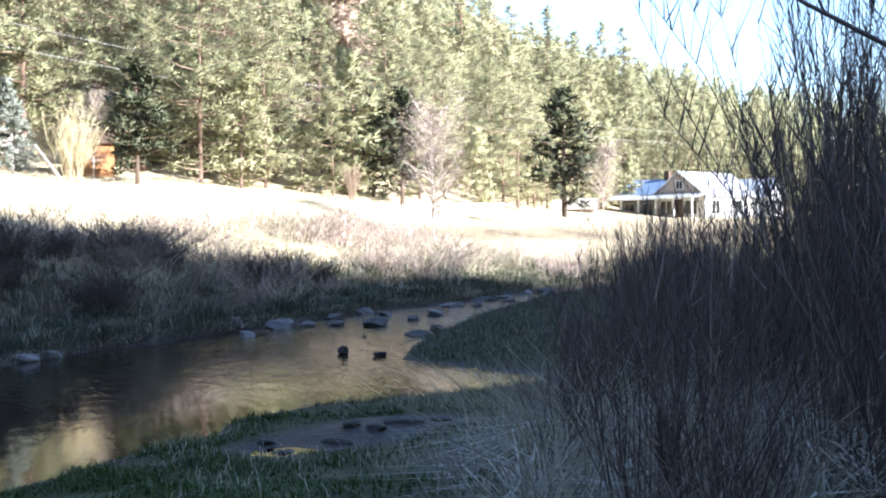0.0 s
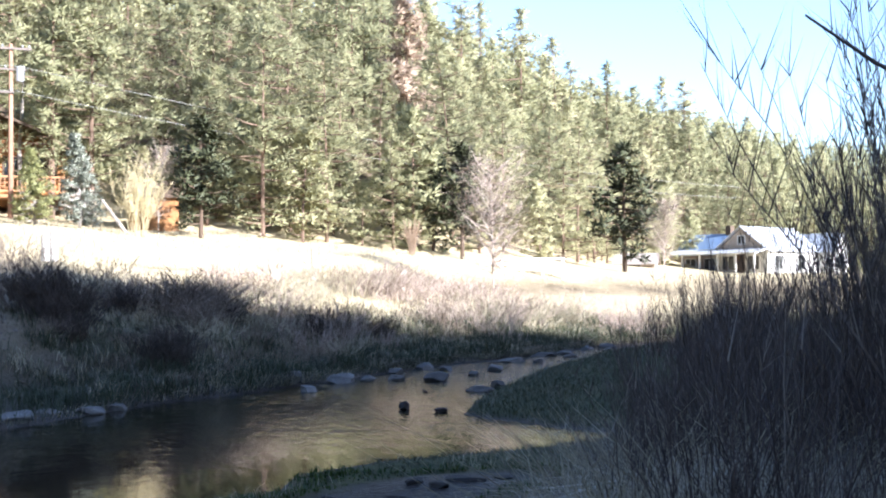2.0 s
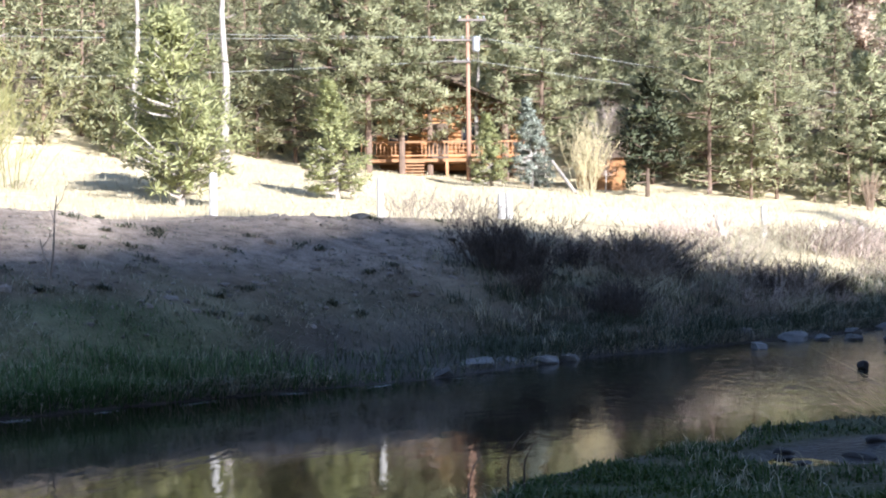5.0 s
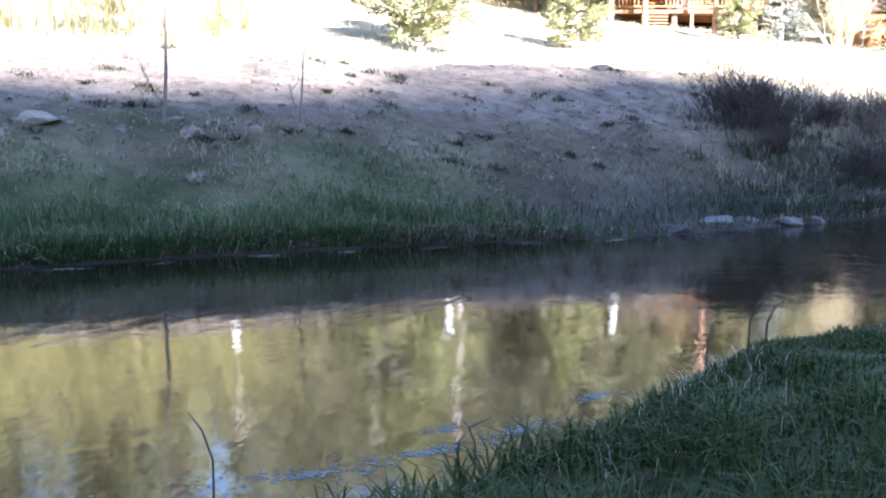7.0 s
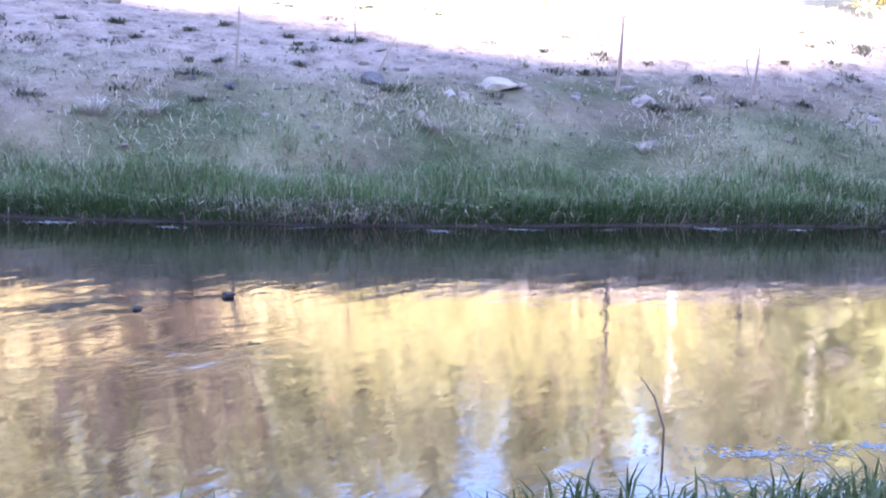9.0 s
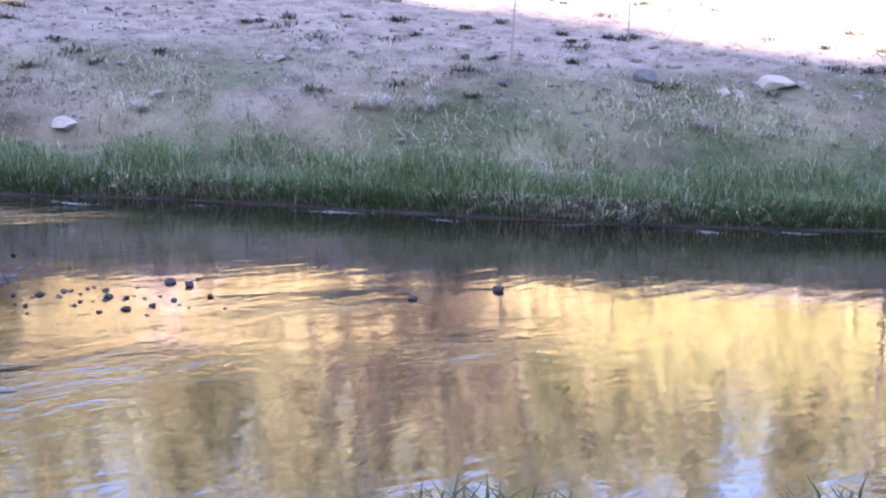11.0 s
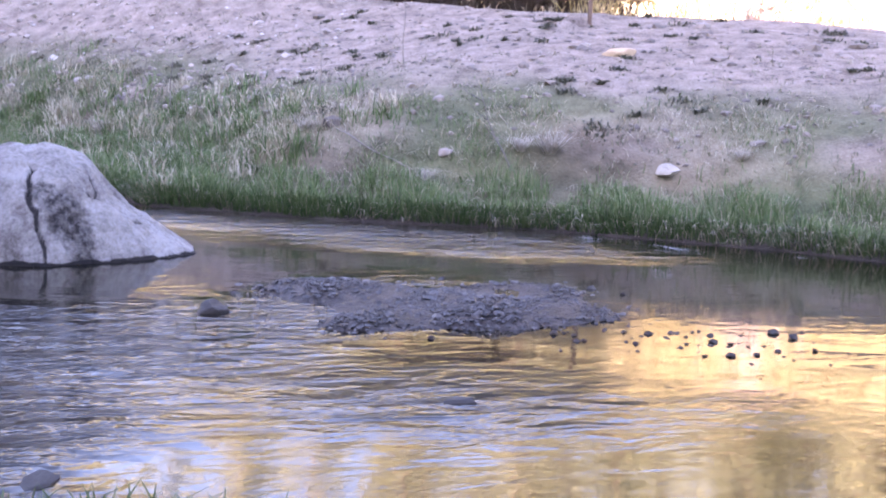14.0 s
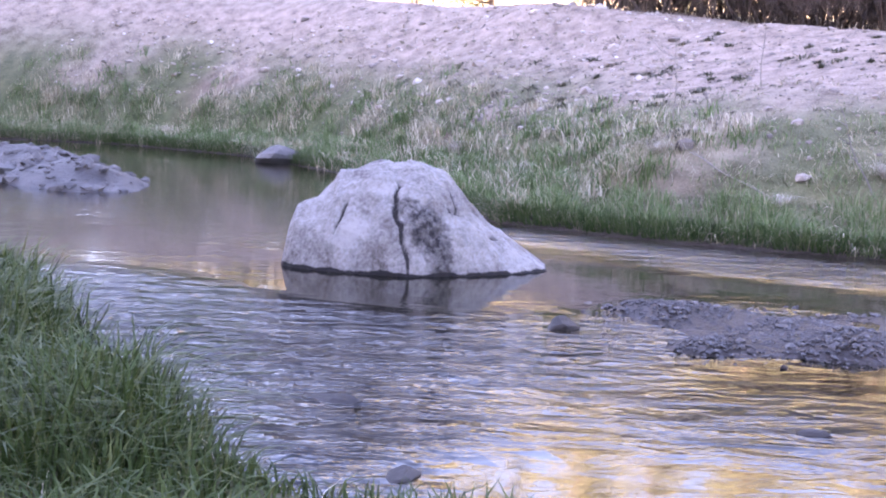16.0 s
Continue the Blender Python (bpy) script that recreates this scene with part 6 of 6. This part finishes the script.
def cabin():
    ob = thing("log_cabin", label="orange log cabin with a railed deck among pines", category="cabin")
    ob.matrix_world = frame_at(-29.4, 57.0, 6.2, 0.91, 0.40)
    for k in range(12):
        z = 0.85 + k * 0.22
        part("log", Shape().tube([(0.6, 1.9, z), (4, 1.9, z), (8.4, 1.9, z)], [0.115] * 3, 8).mesh("log", M_LOG, True), ob)
    part("wall", Shape().box((0.7, 2.0, 0.3), (8.3, 7.5, 3.45)).mesh("wall", M_LOG), ob)
    g = Shape().add([(0.6, 1.86, 3.42), (8.4, 1.86, 3.42), (4.5, 1.86, 4.9), (0.6, 2.1, 3.42), (8.4, 2.1, 3.42), (4.5, 2.1, 4.9)], [(0, 1, 2), (5, 4, 3), (0, 3, 4, 1), (1, 4, 5, 2), (2, 5, 3, 0)])
    part("gable", g.mesh("gable", M_LOG), ob)
    for sh in gable_roof(0.6, 8.4, 1.0, 7.6, 3.5, 5.0, 0.5, 0.14, False):
        part("roof", sh.mesh("roof", M_DARKWOOD), ob, "dark brown pitched roof")
    for x in (1.2, 5.2, 6.8):
        window_part(ob, "y", x, 1.7, 1.1, 1.2, 1.8, (M_DARKWOOD, None))
    part("door", Shape().box((3.6, 1.74, 0.85), (4.5, 1.8, 2.85)).mesh("door", M_DARKWOOD), ob)
    deck = part("deck", Shape().box((-0.2, -0.2, 0.62), (8.6, 1.8, 0.78)).mesh("deck", M_DECK), ob)
    part("rail", Shape().box((-0.2, -0.2, 1.62), (8.6, -0.1, 1.72)).mesh("rail", M_DECK), deck)
    part("rail", Shape().box((-0.2, -0.19, 0.92), (8.6, -0.12, 0.99)).mesh("rail", M_DECK), deck)
    bal = Shape().box((0, -0.175, 0.99), (0.05, -0.135, 1.62)).mesh("baluster", M_DECK)
    for k in range(44):
        if 2.2 < k * 0.2 < 3.2:
            continue
        part("baluster", bal, deck).location.x = -0.15 + k * 0.2
    for x in (-0.15, 2.15, 4.4, 6.5, 8.5):
        part("deck_post", Shape().box((x - 0.08, -0.2, -0.9), (x + 0.08, -0.04, 0.62)).mesh("deck_post", M_DECK), deck)
    for k in range(5):
        part("step", Shape().box((2.2, -0.45 - 0.25 * k, 0.55 - 0.18 * k), (3.2, -0.2 - 0.25 * k, 0.62 - 0.18 * k)).mesh("step", M_DECK), deck)
    shed = thing("wood_shed", label="small orange log shed beside the golden willow", category="shed")
    shed.matrix_world = frame_at(-18.4, 59.4, 5.2, 0.94, 0.34)
    part("wall", Shape().box((0, 0, -0.5), (2.4, 2, 1.7)).mesh("wall", M_LOG), shed)
    for sh in gable_roof(0, 2.4, 0, 2, 1.72, 2.4, 0.25, 0.08, True):
        part("roof", sh.mesh("roof", M_DARKWOOD), shed)


cabin()


# ---- the pale house downstream ----
def house():
    ob = thing("house", label="pale house with a shaded porch and metal roofs", category="house")
    z0 = 2.65
    ob.matrix_world = frame_at(22.3, 102.7, z0, 0.70, 0.714)         # x runs back along the sunlit side, y along the porch front
    part("wall", Shape().box((0, 0, -1.2), (8, 5, 2.6)).mesh("wall", M_WHITEPAINT), ob, "white sunlit siding")
    part("wall", Shape().box((1.2, 5.003, -1.2), (6.5, 10.2, 2.4)).mesh("wall", M_TAN), ob, "tan siding")
    part("wall", Shape().box((8.003, -1.5, -1.2), (10.6, 6, 2.6)).mesh("wall", M_WHITEPAINT), ob, "white sunlit siding")
    def gable(v, mat):
        part("gable", Shape().add(v, [(0, 1, 2), (5, 4, 3), (0, 3, 4, 1), (1, 4, 5, 2), (2, 5, 3, 0)]).mesh("gable", mat), ob)
    gable([(-0.01, 0, 2.6), (-0.01, 5, 2.6), (-0.01, 2.5, 4.4), (0.2, 0, 2.6), (0.2, 5, 2.6), (0.2, 2.5, 4.4)], M_TAN)
    gable([(8, -1.51, 2.6), (10.6, -1.51, 2.6), (9.3, -1.51, 3.9), (8, -1.3, 2.6), (10.6, -1.3, 2.6), (9.3, -1.3, 3.9)], M_WHITEPAINT)
    for sh in gable_roof(0, 8, 0, 5, 2.62, 4.5, 0.35, 0.1, True) + gable_roof(8, 10.6, -1.5, 6, 2.62, 4.0, 0.3, 0.1, False):
        part("roof", sh.mesh("roof", M_METALROOF), ob, "pale metal roof")
    for sh in gable_roof(1.2, 6.5, 5.1, 10.2, 2.42, 4.1, 0.35, 0.1, False):
        part("roof", sh.mesh("roof", M_BLUEROOF), ob, "blue metal roof")
    part("chimney", Shape().box((3.6, 6.0, 3.6), (4.2, 6.5, 4.9)).mesh("chimney", M_DARKWOOD), ob)
    porch = part("porch", Shape().box((-1.8, 0.0, -0.8), (-0.003, 9.2, 0.15)).mesh("porch", M_TAN), ob)
    pr = Shape().add([(-2.1, -0.2, 2.15), (-2.1, 9.4, 2.15), (0.0, 9.4, 2.58), (0.0, -0.2, 2.58)] + [(-2.1, -0.2, 2.27), (-2.1, 9.4, 2.27), (0.0, 9.4, 2.70), (0.0, -0.2, 2.70)],
                     [(0, 1, 2, 3), (7, 6, 5, 4), (0, 4, 5, 1), (1, 5, 6, 2), (2, 6, 7, 3), (3, 7, 4, 0)])
    part("porch_roof", pr.mesh("porch_roof", M_METALROOF), porch, "pale metal porch roof")
    for y in (0.1, 1.9, 3.7, 5.5, 7.3, 9.0):
        part("porch_post", Shape().box((-1.95, y - 0.07, 0.15), (-1.8, y + 0.07, 2.16)).mesh("porch_post", M_WHITEPAINT), porch)
    for y in (0.7, 3.2):
        window_part(ob, "x", y, 0.8, 1.3, 1.3, 0.0)
    for y in (6.0, 8.0):
        window_part(ob, "x", y, 0.8, 1.2, 1.2, 1.2)
    window_part(ob, "x", 2.1, 3.0, 0.8, 0.8, -0.012)
    for x in (1.0, 4.6):
        window_part(ob, "y", x, 0.8, 1.3, 1.3, 0.0)
    window_part(ob, "y", 8.6, 0.8, 1.3, 1.3, -1.5)
    part("door", Shape().box((-0.06, 2.2, 0.15), (-0.003, 3.05, 2.15)).mesh("door", M_DARKWOOD), ob)
    wall = thing("retaining_wall", label="low pale retaining wall before the house", category="wall")
    wall.matrix_world = frame_at(17.0, 98.5, 2.35, 0.93, -0.36)
    for k in range(14):
        part("block", Shape().box((k * 1.0, 0, -0.6), (k * 1.0 + 0.97, 0.4, 0.42 + 0.02 * (k % 3))).mesh("block", M_PALEROCK), wall)
    shed = thing("shed", label="small grey-walled shed with a weathered roof under the pines", category="shed")
    shed.matrix_world = frame_at(8.6, 92, 2.4, 0.97, -0.2)
    part("wall", Shape().box((0, 0, -1), (3.0, 2.4, 1.5)).mesh("wall", M_TAN), shed)
    for sh in gable_roof(0, 3.0, 0, 2.4, 1.52, 2.2, 0.25, 0.08, True):
        part("roof", sh.mesh("roof", M_GREYBARK), shed)
    part("door", Shape().box((1.0, -0.05, -0.4), (1.9, -0.003, 1.4)).mesh("door", M_DARKWOOD), shed)


house()


# ---- froth, water weed and pale flecks for glints ----
def froth(name, centres, seed, label, size):
    r = np.random.default_rng(seed)
    sh = Shape()
    for cx, cy, rad, ln, ang in centres:
        for k in range(int(3000 * rad * ln) + 8):
            a, q = r.uniform(0, 6.28), abs(r.normal(0, 0.55))
            px, py = q * ln * math.cos(a), q * rad * math.sin(a)
            x, y = cx + px * math.cos(ang) - py * math.sin(ang), cy + px * math.sin(ang) + py * math.cos(ang)
            m, s = 7, size * r.uniform(0.4, 1.3)
            an = np.arange(m) * 2 * np.pi / m
            rr = s * r.uniform(0.6, 1.2, m)
            ring = np.stack([x + rr * np.cos(an), y + rr * np.sin(an) * 0.8, np.full(m, 0.002)], 1)
            sh.add(np.vstack([ring, [[x, y, 0.004 + 0.25 * s * r.uniform(0.2, 0.6)]]]), [(i, (i + 1) % m, m) for i in range(m)])
    tagged(new(name, sh.mesh(name, M_FROTH)), label, "froth", kind="stuff")


froth("froth", [(-3.95, 4.6, 0.14, 0.5, 1.0), (-3.7, 5.3, 0.13, 0.5, 1.1), (-3.55, 6.0, 0.16, 0.45, 1.5), (-3.9, 5.75, 0.08, 0.3, 1.2), (-3.6, 7.0, 0.1, 0.35, 1.5), (-3.75, 4.2, 0.06, 0.25, 1.0)], 130, "pale froth and weed drifted against the near bank", 0.014)
# Pale flecks laid on the water to stand for glints along its edge.
froth("shore_froth", [(float(np.interp(y, FAR[:, 1], FAR[:, 0])) + off, y, 0.04 + 0.05 * (k % 3), ln * (0.5 + 0.4 * (k % 2)), 1.15 + 0.35 * math.sin(2.3 * k)) for k, (y, off, ln) in enumerate( [(17.0, 0.3, 0.4), (15.6, 0.35, 0.5), (14.4, 0.3, 0.6), (13.0, 0.4, 0.45), (11.9, 0.35, 0.5), (10.9, 0.3, 0.35), (9.6, 0.4, 0.5), (8.6, 0.3, 0.4), (7.6, 0.45, 0.5), (6.3, 0.3, 0.5), (5.0, 0.5, 0.4), (4.0, 0.35, 0.5), (2.6, 0.5, 0.4), (1.2, 0.7, 0.5), (0.2, 0.4, 0.4)])], 131, "thin pale flecks along the far shore in place of water glints", 0.012)
sh = Shape()
for x, y, dx, dy, h in [(-4.05, 4.05, -0.10, 0.02, 0.42), (-3.5, 5.25, 0.06, 0.05, 0.28), (-3.45, 5.35, -0.06, 0.02, 0.24), (-3.15, 7.7, 0.02, 0.06, 0.42), (-3.05, 8.2, 0.05, 0.02, 0.45), (-3.0, 8.4, 0.06, 0.0, 0.4)]:
    z = max(ground_at(x, y), -0.05)
    sh.tube([(x, y, z - 0.05), (x + dx * 0.1, y + dy * 0.1, z + h * 0.55), (x + dx, y + dy, z + h * 0.85), (x + dx * 2.2, y + dy * 2.2, z + h)], [0.008, 0.007, 0.006, 0.003], 4)
tagged(new("dead_stalks", sh.mesh("dead_stalks", M_BRUSH)), "dark bent dead stalks at the water's edge", "stalks", kind="stuff")
